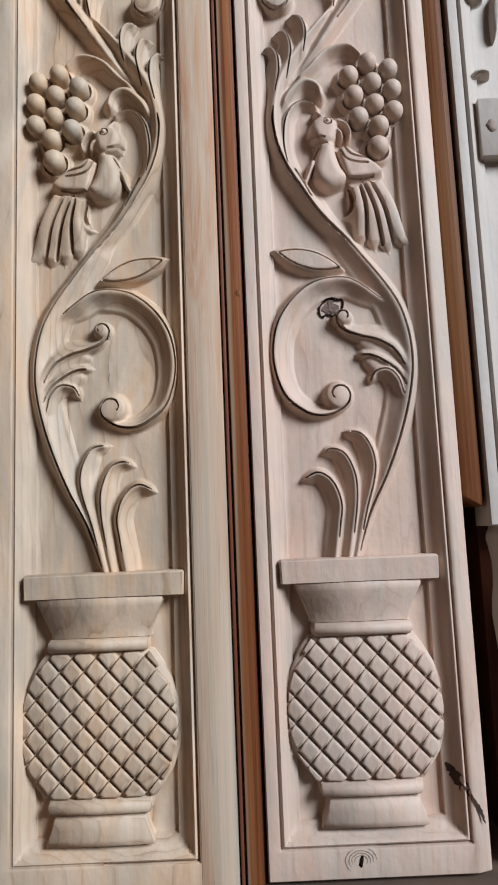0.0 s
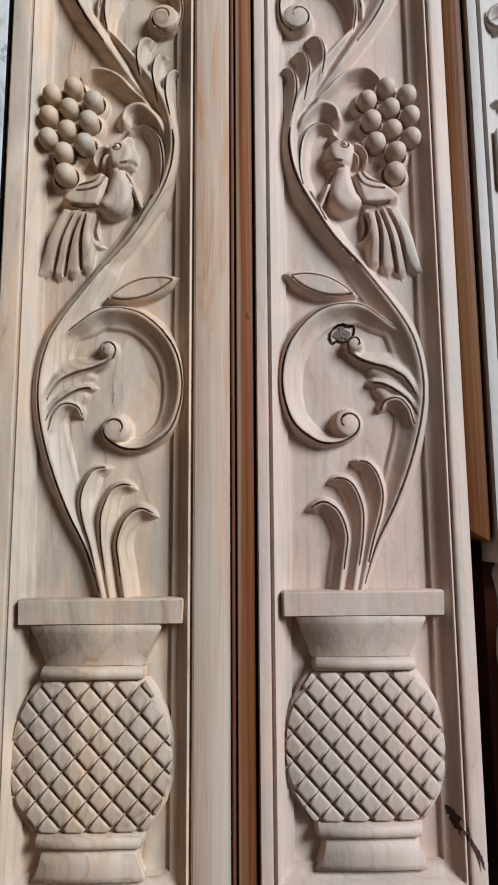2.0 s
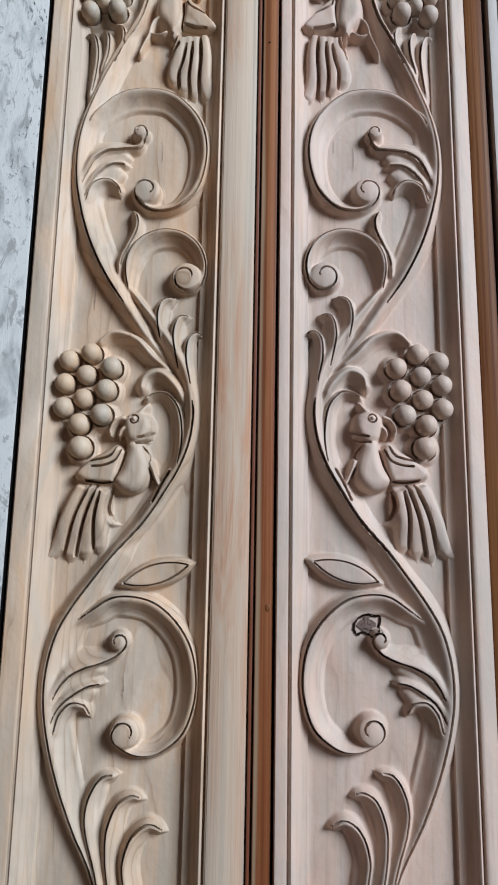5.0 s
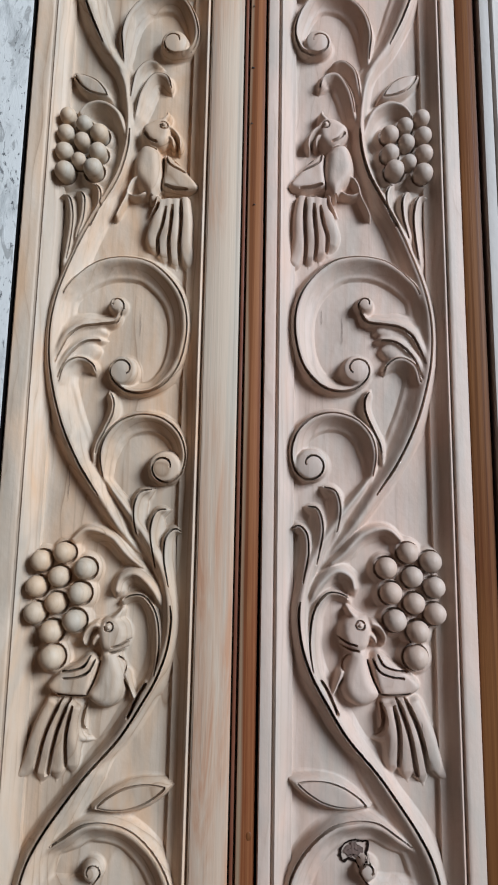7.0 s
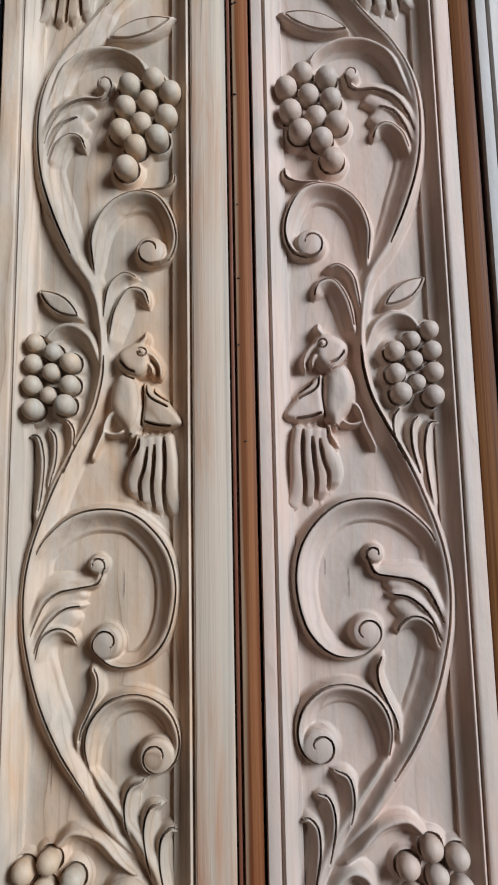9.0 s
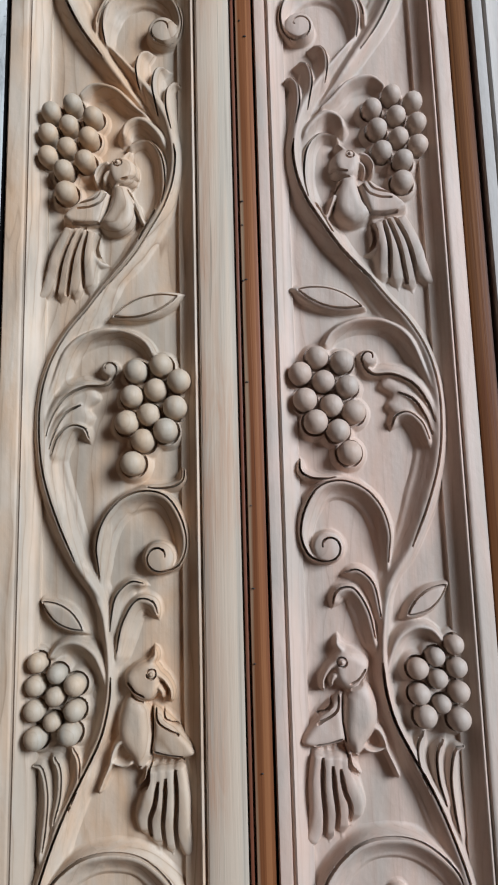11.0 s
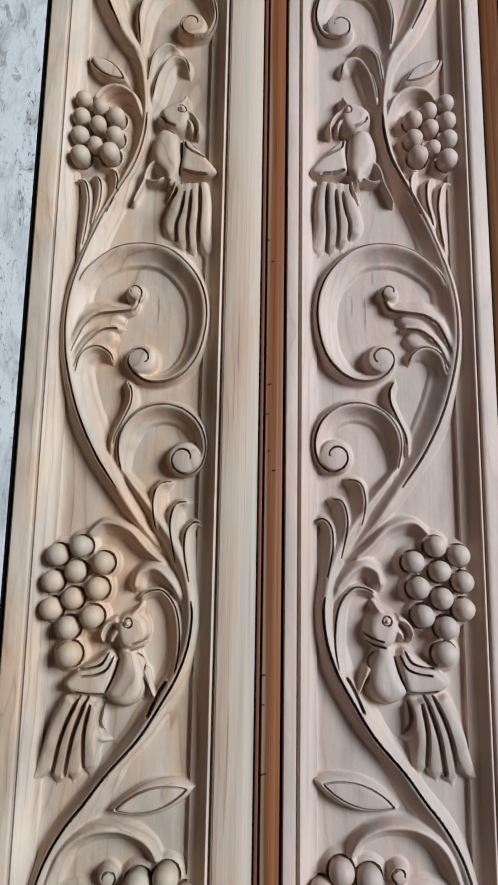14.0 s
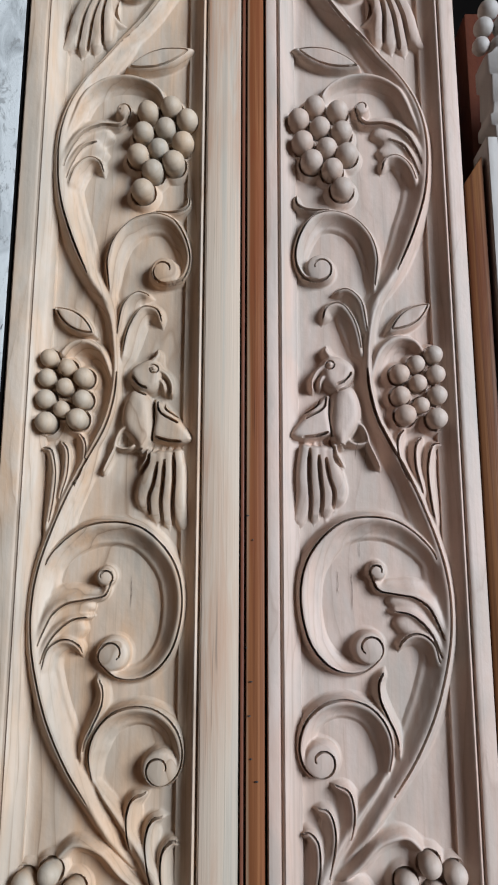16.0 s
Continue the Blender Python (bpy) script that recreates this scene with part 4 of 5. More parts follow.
def scroll(key, points, centre, hand, times, wo=4.0, wi=15.0, widths=(0.2, 0.75, 1.0, 1.05, 1.05, 1.0, 0.85, 0.6)):
    """A C-shaped scroll that ends in a volute."""
    r = math.hypot(points[-1][0] - centre[0], points[-1][1] - centre[1])
    way = points + volute(centre, points[-1], 0.95, hand)
    relief.motif(key, [("scroll", "C-scroll ending in a volute"), ("volute", "")],
                 [(0, band(points + volute(centre, points[-1], 0.2, hand), shoulder(wo, wi, 8.2, 0.34), hand, widths + (0.4,), (38, 2))), (1, boss(centre, r + 1.5))],
                 [line(way, 0.82, 6.6, (0.09, 0.985), 12)], times)


def leaf(key, tip_a, tip_b, fat, times):
    """A pointed leaf with an incised inner outline, lying between two tips."""
    a, b = np.array(tip_a, float), np.array(tip_b, float)
    d, nrm = b - a, np.array([-(b - a)[1], (b - a)[0]]) / np.linalg.norm(b - a)

    def lens(k0, k1, f, side):
        return [tuple(a + d * t + side * nrm * f * math.sin(math.pi * (t - k0) / (k1 - k0)) ** 0.85) for t in np.linspace(k0, k1, 9)]
    outer = lens(-0.02, 1.02, fat, 1) + lens(-0.02, 1.02, fat, -1)[-2:0:-1]
    relief.motif(key, [("leaf", "")], [(0, shape(outer, 1.2, 6.4, 5.0))],
                 [line(lens(0.12, 0.94, fat * 0.64, s), 0.75, 3.6, (0, 1), 1.5) for s in (1, -1)], times)


def bed(spots):
    """Ground left a little proud round a bunch of grapes."""
    m, r = np.array([q[:2] for q in spots], float), np.array([q[2] for q in spots])

    def height(P):
        d = np.min(np.linalg.norm(P[:, None, :] - m[None], axis=2) - r[None], axis=1)
        return 3.4 - 2.4 * np.clip((d - 0.2) / 2.4, 0, 2)
    return (m.min(0) - 18, m.max(0) + 18), height


def sockets(spots):
    """Round sockets cut close about each grape."""
    m, r = np.array([q[:2] for q in spots], float), np.array([q[2] for q in spots])

    def cut(P):
        rel = P[:, None, :] - m[None]
        rho = np.linalg.norm(rel, axis=2)
        n = np.argmin(rho - r[None], axis=1)
        k = np.arange(len(P))
        d, way = rho[k, n] - r[n], rel[k, n] / np.maximum(rho[k, n], 1e-6)[:, None]
        edge = np.abs(d) < 0.55 * CELL
        inner = (d < 0) & ~edge
        return np.where(inner, 9.0, 0.0), np.where(edge[:, None], -d[:, None] * way, 0), edge | inner
    return cut


def stalk(key, points, turn, times, bunch, fat):
    spots = [(u, v, r * fat + 1.25) for u, v, r in bunch]
    relief.motif(key, [("grape_stalk", "arched stalk over a bunch of carved grapes")],
                 [(0, band(points, shoulder(3.2, 9.0, 8.0, 0.2), turn, (0.5, 1.0, 1.0, 0.75), (8, 3)))], [], times)
    relief.motif(key + "_bed", [("grape_bed", "ground cut close round the grapes")], [(0, bed(spots))], [sockets(spots)], times)


SINKING = [1 - 0.58 * (3 * x * x - 2 * x ** 3) for x in np.clip((np.linspace(0, 1, 15) - 0.42) / 0.58, 0, 1)]


def bird(key, s, times):
    """A parrot-like carved bird: body, head, wing, tail feathers, beak and legs."""
    parts = [("bird", "carved bird with long tail feathers"), ("head", ""), ("wing", ""), ("crest", "")]
    elements = [(0, shape(s["body"], 3.0, 9.0, 8.0)), (1, shape(s["head"], 3.0, 9.4, 7.0)), (2, shape(s["wing"], 4.4, 8.0, 4.0)), (3, band(s["crest"], ridge(2.8, 7.5), 1, (1.3, 0.9, 0.5), (1, 2)))]
    for q in s["beak"]:
        elements.append((len(parts), band(q, ridge(2.3, 8.6), 1, (1.3, 1.0, 0.6), (1, 2))))
        parts.append(("beak", ""))
    if "fantail" in s:
        elements.append((len(parts), shape(s["fantail"], 0.6, 3.7, 4.0)))
        parts.append(("tail", ""))
    for q, w in s["tail"]:
        elements.append((len(parts), band(q, plume(w * 1.2, 7.8) if w > 3 else ridge(w, 7.6), 1, ((0.9, 1.0, 1.0, 0.75, 0.3) if w == 5.6 else (0.9, 1.0, 1.1, 1.15, 0.85)) if w > 3 else (0.85, 0.9, 0.97, 1.0, 0.72), (3, 6.0 if w > 3 else 7.0), SINKING, 3.4 if w <= 3 else 0.8 * w + 1.2)))
        parts.append(("tail_feather", ""))
    for q in s["legs"]:
        elements.append((len(parts), band(q, ridge(2.1, 7.4), 1, (1.2, 0.85, 0.75), (2, 2.5))))
        parts.append(("leg", ""))
    cuts = [line(q, 1.0, 6.4, (0, 1), 2.0) for q in s["coverts"] + s["collar"] + s["edges"]]
    eu, ev = s["eye"]
    cuts.append(line([(eu + 3.1 * math.cos(a), ev + 3.1 * math.sin(a)) for a in np.linspace(0.3, 6.4, 14)], 0.75, 3.4, (0, 1), 1.0))
    cuts += [line(q, 1.0, 6.5, (0, 1), 3.0) for q in s["claws"][1:]]
    cuts += [line(q, 1.9, 7.8, (0, 1), 8.0) for q in s["slots"]]
    relief.motif(key, parts, elements, cuts, times)


# lowest spray and scroll above the urn
stem("s0", [(-2, 205), (12, 243), (26, 271), (37, 298), (46, 328), (50, 354), (49, 376), (43.5, 398), (34, 416), (20, 436), (4, 458), (-12, 480)], 8.0, 18, 0.3, 1, (0.25, 0.5, 0.85, 1.0, 1.0, 0.8, 0.5), (3, 30), LOW)
curl("c1", [(-1, 205), (9, 245), (15.5, 266), (17.3, 279), (14.5, 292), (7.5, 302), (-4, 304)], 1, 4.0, 10, 7.2, LOW, (0.9, 1.0, 1.0, 1.0, 1.0, 0.9, 0.45), (5, 4.5))
curl("c2", [(-6, 205), (0, 237), (2.3, 254), (1.8, 271), (-5.2, 287), (-14, 291), (-22, 288)], 1, 4.0, 10, 7.2, LOW, (0.9, 1.0, 1.0, 1.0, 1.0, 0.9, 0.45), (5, 4.5))
curl("c3", [(-16, 205), (-11.3, 234), (-9.5, 250), (-15.6, 267), (-25.6, 273.5), (-38, 268)], 1, 4.0, 10, 7.2, LOW, (0.9, 1.0, 1.0, 1.0, 1.0, 0.9, 0.45), (5, 4.5))
curl("hookA", [(47, 338), (43.5, 354), (36, 366), (24.6, 373), (12, 377), (1.6, 382), (-4.4, 389)], -1, 3.4, 12.5, 7.4, LOW, (1.1, 1.25, 1.2, 0.8, 0.45), tip=(0.2, 392.3), span=(0.14, 0.97))
curl("lobe2A", [(47.5, 322), (44, 338), (39.5, 347.5), (32, 354.4), (19.6, 361.4), (9, 363)], -1, 3.4, 10, 6.8, LOW, (0.9, 1.25, 1.25, 1.0, 0.5), span=(0.24, 0.94))
curl("lobe3A", [(45, 318), (41.8, 332), (38.7, 343), (31.6, 350), (22, 348.5), (18, 340)], 1, 3.6, 8.5, 7.2, LOW, (0.8, 1.1, 1.2, 1.0, 0.45))
scroll("scrollA", [(44, 386), (40, 395), (33, 403.5), (20.7, 413), (6.2, 421.8), (-8.9, 422.8), (-24.3, 418.5), (-40, 405.6), (-50.7, 388.3), (-55, 366.5), (-53.3, 349), (-46.5, 331.5), (-35.6, 321.7), (-25.4, 317), (-12.7, 317.4), (-1.9, 323.3)], (-7.0, 331.5), 1, LOW)
fan("fanA", 0.0, LOW)
fan("fanB", 398.0, BAYS)
fan("fanC", 761.0, BAYS)
leaf("leafA", (-54, 448), (3, 431), 10.5, BIRDS)

# the bay with the larger bird, its grapes and the stem that loops round it
stem("s1", [(36, 420), (24, 434), (8, 452), (-14, 477), (-28, 499), (-38, 517), (-44.8, 537), (-47, 557), (-44.3, 578), (-37.5, 598), (-19, 626), (1, 651), (14, 668)], 6.5, 12, 0.1, -1, (0.3, 0.7, 1.0, 1.0, 1.0, 0.9, 0.6, 0.3), (45, 25), BIRDS, 8.4)
curl("innerA", [(-30, 497), (-36.8, 520), (-38.8, 542), (-34.6, 563), (-25.2, 573), (-14, 571.5), (-9, 566)], -1, 3.6, 8.0, 6.5, BIRDS, (0.5, 1.0, 1.0, 0.8, 0.5))
curl("headlobe", [(-42, 560), (-34, 578), (-20, 589.5), (-9.5, 585), (-6, 572)], -1, 5.0, 8.0, 8.2, BIRDS, (0.6, 1.0, 1.0, 0.8), span=(0.9, 0.91))
curl("k1", [(-24, 606), (-20.5, 614), (-18.5, 621), (-17, 636), (-20.7, 646.5), (-31, 650)], 1, 3.4, 8.5, 7.2, BIRDS, span=(0.2, 0.96))
curl("k2", [(-38, 580), (-35, 590), (-32.3, 602), (-29.6, 620.5), (-34, 633.5), (-43, 635)], 1, 3.4, 8.5, 7.2, BIRDS, span=(0.2, 0.96))
curl("k3", [(-46, 566), (-44, 580), (-40, 601.7), (-41.8, 616), (-47.5, 620.7), (-54, 617)], 1, 3.4, 9.0, 7.2, BIRDS, span=(0.2, 0.96))
stalk("stalkA", [(-30, 590), (-17, 600), (-1, 616), (17, 620), (29, 610)], -1, BIRDS, GRAPES_A, 0.95)
bird("birdA", BIRD_A, BIRDS)

# the bay with two scrolls, the smaller bird, its grapes and the grape scroll above
stem("s2", [(-24, 600), (-7, 620), (9, 643), (25, 667), (39.7, 698), (49, 730), (52.4, 752), (52.7, 775), (49.5, 797), (40, 828), (28, 856), (17, 876), (8, 897)], 7.5, 16, 0.24, 1, (0.4, 0.8, 1.0, 1.0, 0.9, 0.7, 0.4), (30, 25), BAYS)
stem("s3", [(44, 826), (30, 854), (17, 878), (6.5, 900), (1.5, 921), (0.2, 938), (2, 962), (7, 984), (20, 1004)], 4.0, 9.0, 0.1, -1, (0.5, 0.9, 1.0, 0.9, 0.5), (15, 20), BAYS)
stem("s4", [(1, 955), (6.3, 984), (25.4, 1015), (38, 1044), (48, 1075), (51.7, 1102), (51.3, 1132), (45, 1158), (33.5, 1180), (18, 1200), (4, 1219), (-12, 1241)], 7.5, 16, 0.24, 1, (0.3, 0.7, 1.0, 1.0, 0.9, 0.8, 0.5), (20, 30), BAYS)
scroll("smallB", [(3, 640), (8, 660), (9.5, 674), (5.8, 688), (-4.8, 699.7), (-21.3, 704.6), (-36.3, 701.3), (-47.9, 690.8), (-52.8, 675), (-49.5, 661), (-41.7, 655)], (-38.0, 665.5), 1, BAYS, 3.5, 12.0)
curl("spurB", [(15, 660), (14.2, 672), (12.8, 681), (7.8, 692), (2.2, 706), (2.4, 716), (7, 724)], -1, 3.6, 6.0, 7.2, BAYS, (0.5, 0.9, 1.0, 0.7))
scroll("scrollB", [(49, 765), (48.4, 778.5), (44, 801), (35, 813), (18.4, 824.8), (-0.8, 828.3), (-20.3, 824.8), (-36.2, 812.4), (-46.4, 797), (-50.8, 778.5), (-49.5, 758), (-43.3, 739.4), (-31.7, 726.4), (-20.6, 722), (-7.4, 723), (3, 731)], (-4.0, 738.5), 1, BAYS)
curl("hookB", [(49.5, 728), (47.5, 744), (43.2, 756), (38, 765.6), (29, 772), (15.8, 774.6), (3.8, 777.5), (-2.1, 783.2)], -1, 3.4, 12.5, 7.4, BAYS, (1.1, 1.25, 1.2, 0.85, 0.45), tip=(3.0, 790.5), span=(0.14, 0.97))
curl("lobe2B", [(48.5, 716), (45, 733), (40.7, 745), (33.7, 754.6), (24.6, 761), (11, 763)], -1, 3.4, 9.5, 6.8, BAYS, (0.9, 1.25, 1.25, 1.0, 0.5), span=(0.24, 0.94))
curl("lobe3B", [(46, 716), (43.5, 730.6), (40.4, 741.6), (33.2, 747.2), (25.7, 747.4), (18.7, 742), (17.5, 736)], 1, 3.6, 8.5, 7.2, BAYS, (0.8, 1.1, 1.2, 1.0, 0.45))
bird("birdB", BIRD_B, BAYS)
stalk("stalkB", [(3, 925), (4.2, 938), (11, 954), (23.5, 962), (35.5, 960), (44, 950)], -1, BAYS, GRAPES_B, 0.88)
curl("d1", [(32, 843), (27.7, 854), (21, 872), (21.6, 886), (28, 894)], -1, 3.4, 8.0, 7.2, BAYS, span=(0.2, 0.96))
curl("d2", [(41, 834), (37, 848), (33.3, 864), (34.3, 881), (41, 888)], -1, 3.4, 8.0, 7.2, BAYS, span=(0.2, 0.96))
curl("d3", [(49, 812), (46, 824), (42.7, 844), (42.2, 867), (47, 881), (56, 881.5)], -1, 3.4, 8.0, 6.8, BAYS, span=(0.2, 0.96))
leaf("leafB", (16, 966), (50, 990), 8.5, BAYS)
curl("m1", [(2, 955), (0.6, 973), (-3.5, 992), (-13.4, 1000.5), (-24, 998)], 1, 3.4, 9.0, 7.2, BAYS, span=(0.2, 0.96))
curl("m2", [(-1, 938), (-3.2, 952), (-8.3, 975), (-18, 988.5), (-28.2, 986.5), (-32, 975)], 1, 3.4, 11, 7.2, BAYS, span=(0.2, 0.96))
scroll("smallC", [(7, 985), (9.6, 1011), (10.3, 1027), (5, 1044.6), (-7, 1058), (-23.4, 1063.3), (-38.2, 1059), (-49, 1042), (-51.6, 1024), (-45.8, 1011), (-35.7, 1007)], (-33.0, 1017.0), 1, BAYS, 3.5, 12.0)
curl("spurC", [(-14, 1065), (-21.2, 1066.3), (-31.7, 1065), (-44.2, 1066.4), (-50.2, 1071), (-50.4, 1082)], -1, 3.6, 5.0, 7.0, BAYS)
stalk("stalkC", [(49, 1122), (43.4, 1144), (32, 1170), (15.3, 1181), (-6.3, 1182), (-24, 1173), (-31, 1161)], 1, BAYS, GRAPES_C, 1.0)
curl("hookC", [(49.5, 1088), (47.5, 1104), (43.3, 1118), (34.3, 1132), (19.8, 1139.8), (5, 1141.3), (-1.2, 1147.6)], -1, 3.4, 12.0, 7.4, BAYS, (1.1, 1.25, 1.2, 0.85, 0.45), tip=(2.4, 1153.0), span=(0.14, 0.97))
curl("lobe2C", [(48, 1080), (45, 1096), (40.7, 1109), (33.7, 1120.7), (20, 1128.5)], -1, 3.4, 9.5, 6.8, BAYS, (0.9, 1.25, 1.25, 1.0, 0.5), span=(0.24, 0.94))
curl("lobe3C", [(45, 1078), (42.7, 1092), (38, 1104.4), (29, 1111.6), (20.5, 1109.6), (17, 1100)], 1, 3.6, 8.5, 7.2, BAYS, (0.8, 1.1, 1.2, 1.0, 0.45))


# the cut lines of the leaf curls, and those that run on from stem to stem
for way, span, times in LATER:
    relief.engrave(way, 0.8, 6.2, span, 11, times, {"leaf_curl", "vine_stem", "leaf_base", "volute"})
LOOP = [(20, 436), (8, 452), (-14, 477), (-28, 499), (-38, 517), (-44.8, 537), (-47, 557), (-46, 567)]
relief.engrave([(2, 214), (12, 243), (26, 271), (37, 298), (46, 328), (50, 354), (49, 376), (43.5, 398), (34, 416)] + LOOP, 1.05, 7.8, (0.0, 1.0), 18, LOW, {"vine_stem", "leaf_curl", "leaf_base", "grape_stalk"})
relief.engrave([(25.4, 1015), (38, 1044), (48, 1075), (51.7, 1102), (51.3, 1132), (45, 1158), (33.5, 1180)] + [(u, v + PERIOD) for u, v in LOOP], 1.05, 7.8, (0.0, 1.0), 18, BAYS, {"vine_stem", "leaf_curl", "leaf_base", "grape_stalk"})
relief.engrave([(9, 643), (25, 667), (39.7, 698), (49, 730), (52.4, 752), (52.7, 775), (49.5, 797), (40, 828), (28.5, 856), (17, 878), (6.5, 900), (1.5, 921), (0.2, 938)], 1.05, 7.8, (0.0, 1.0), 18, BAYS, {"vine_stem", "leaf_curl", "leaf_base", "grape_stalk"})
relief.engrave(BIRD_A["claws"][0], 1.35, 6.5, (0.0, 1.0), 2.5, BIRDS, {"vine_stem", "leg"})


relief.finish()


def surface_height(u, v):
    """Height of the finished carving at a place."""
    i, j = int(round((v - V_FROM) / CELL)), int(round((u - U_FROM) / CELL))
    h = relief.height[i, j] if 0 <= i < ROWS and 0 <= j < COLS else -4.0
    return max(h, 0.3, frame_height(max(U_LEFT - u, u - U_RIGHT, V_LOW - v, 0.0), EDGE))


def flaw(name, points, width, post, side, material, label="", rough=0.5, seed=1.0, swell=False):
    """A dark crack, knot ring or torn streak: a thin ragged strip that follows the carved surface."""
    c, at = spline(points, 0.6)
    tan = np.gradient(c, axis=0)
    tan /= np.maximum(np.linalg.norm(tan, axis=1), 1e-9)[:, None]
    pts, n = [], len(c)
    for k in range(n):
        end = math.sin(math.pi * min(0.97, (k + 0.6) / n)) ** 0.6 if swell else min(1.0, 0.25 + min(k, n - 1 - k) * 0.12)
        for sgn in (-1, 0, 1):
            w = 0.5 * width * end * (1 + rough * 1.8 * noise.noise((at[k] * 0.55, sgn * 9.0, seed))) * sgn
            wob = rough * 0.8 * noise.noise((at[k] * 0.35, 4.0, seed))
            u, v = c[k, 0] - tan[k, 1] * (w + wob), c[k, 1] + tan[k, 0] * (w + wob)
            pts.append((u, v, surface_height(u, v) + 0.16))
    faces = [(i * 3 + j, i * 3 + j + 1, i * 3 + j + 4, i * 3 + j + 3) for i in range(n - 1) for j in (0, 1)]
    verts = [to_local(u, v, h, side) for u, v, h in pts]
    if side > 0:
        faces = [f[::-1] for f in faces]
    return put(name, mesh_from(name, verts, faces, material), post, label)


def grapes_and_eyes(carver, made):
    """Round grapes under each stalk and an eye on each bird."""
    owners = {"grape_stalk": [], "head": []}
    for n, ob in made.items():
        kind = ob.name.split(".")[0]
        if kind in owners:
            owners[kind].append(ob)
    spots = [("A", GRAPES_A, 0.95, BIRDS), ("B", GRAPES_B, 0.88, BAYS), ("C", GRAPES_C, 1.0, BAYS)]
    grape_carver = Carver(carver.post, carver.side, grape_left if carver.side < 0 else grape_right)
    holders = iter(owners["grape_stalk"])
    for key, bunch, fat, times in spots:
        for k in times:
            if k * PERIOD + bunch[0][1] > 2060:
                continue
            holder = next(holders)
            for n, (u, v, r) in enumerate(bunch):
                ob = grape_carver.piece("grape", (key, n), lambda: ball(u, v, r * fat, (7.0 if carver.side < 0 else 6.4) + 0.5 * math.sin(n * 1.7), seed=n * 1.3 + v), holder)
                ob.location.z = k * PERIOD / 1000.0
    heads = iter(owners["head"])
    for key, s, times in (("A", BIRD_A, BIRDS), ("B", BIRD_B, BAYS)):
        for k in times:
            if k * PERIOD + s["eye"][1] > 2060:
                continue
            eu, ev = s["eye"]
            ob = carver.piece("eye", key, lambda: dome(eu, ev, 2.3, 2.3, 7.0, 10.4, 0, 5, 16), next(heads))
            ob.location.z = k * PERIOD / 1000.0


def pilaster_shaft():
    """Plain shaft with the same strip, groove, bead and slope down both sides."""
    us = sorted([-74.5, -73.6, 73.6, 74.5] + [U_LEFT - e for e, _ in EDGE] + [U_RIGHT + e for e, _ in EDGE] + [0.0])
    vs = [229.0, 230.0] + list(np.arange(260, 1880, 40.0)) + [1884.0, 1885.0]
    pts = [(u, v, min(frame_height(max(U_LEFT - u, u - U_RIGHT, 0.0), EDGE), 8.8 if abs(u) > 74 else 9.5) - (0.8 if v in (229.0, 1885.0) else 0.0)) for v in vs for u in us]
    m, n = len(us), len(vs)
    faces = [(i * m + j, i * m + j + 1, (i + 1) * m + j + 1, (i + 1) * m + j) for i in range(n - 1) for j in range(m - 1)]
    rim = [j for j in range(m)] + [i * m + m - 1 for i in range(1, n)] + [(n - 1) * m + j for j in range(m - 2, -1, -1)] + [i * m for i in range(n - 2, 0, -1)]
    base, k = len(pts), len(rim)
    pts += [(pts[q][0], pts[q][1], -12.0) for q in rim]
    faces += [(rim[(i + 1) % k], rim[i], base + i, base + (i + 1) % k) for i in range(k)]
    return [to_local(u, v, h, 1) for u, v, h in pts], faces


def turned(rows, depth):
    """A symmetric course of a carved end: rows of (v, half width), with rounded front edges."""
    pts, faces = [], []
    for v, w in rows:
        pts += [(-w, v, -9.0), (-w, v, -4.0), (-w + 0.3, v, 4.5), (-w + 1.0, v, depth - 0.8), (-w + 2.6, v, depth), (w - 2.6, v, depth), (w - 1.0, v, depth - 0.8), (w - 0.3, v, 4.5), (w, v, -4.0), (w, v, -9.0)]
    m = 10
    faces = [(i * m + j, i * m + j + 1, (i + 1) * m + j + 1, (i + 1) * m + j) for i in range(len(rows) - 1) for j in range(m - 1)]
    return pts, faces


def door_post(place, side, material, left, right, label, bottom, top=2260.0):
    post = new("carved_door_post")
    tagged(post, label, "door post", "carved door posts")
    post.matrix_world = place
    put("post_body", post_body(left, right, top, bottom, side, material), post)
    carver = Carver(post, side, material)
    grapes_and_eyes(carver, relief.lay(post, side, material))
    urn(carver)
    return post


LEFT_AT, RIGHT_AT = (-0.1105, 0.0, -0.0040), (0.0738, 0.0010, 0.0)
right_post = door_post(pose(*RIGHT_AT, -0.1, 0, 0), 1, wood_right, [(-74.5, 8.8), (-73.6, 9.5)], [(69.2, 9.5), (78.4, 7.2), (79.4, 6.2)],
                       "pale pinkish wooden post carved with vines, birds, grapes, urn", -5.0)
left_post = door_post(pose(*LEFT_AT), -1, wood_left, [(-94.8, 0.0), (-94.2, 0.5), (-90.5, 0.5), (-90.2, 9.0), (-89.2, 9.5)], [(79.4, 9.5), (80.5, 8.8)],
                      "pale yellowish wooden post carved with vines, birds, grapes, urn", -4.0)


def relief_block(name, u0, u1, v0, v1, h0, h1, side, material, parent, label="", bevel=0.0006):
    lo, hi = to_local(u0, v0, h1, side), to_local(u1, v1, h0, side)
    xs = sorted((lo[0], hi[0]))
    return block(name, (xs[0], lo[1], lo[2]), (xs[1], hi[1], hi[2]), material, bevel, parent, label)


relief_block("inlaid_strip", -90.3, -65.1, -3.4, 2259.0, 4.0, 9.75, -1, wood_pink, left_post, "pink-streaked strip let into the post's edge", 0.0003)


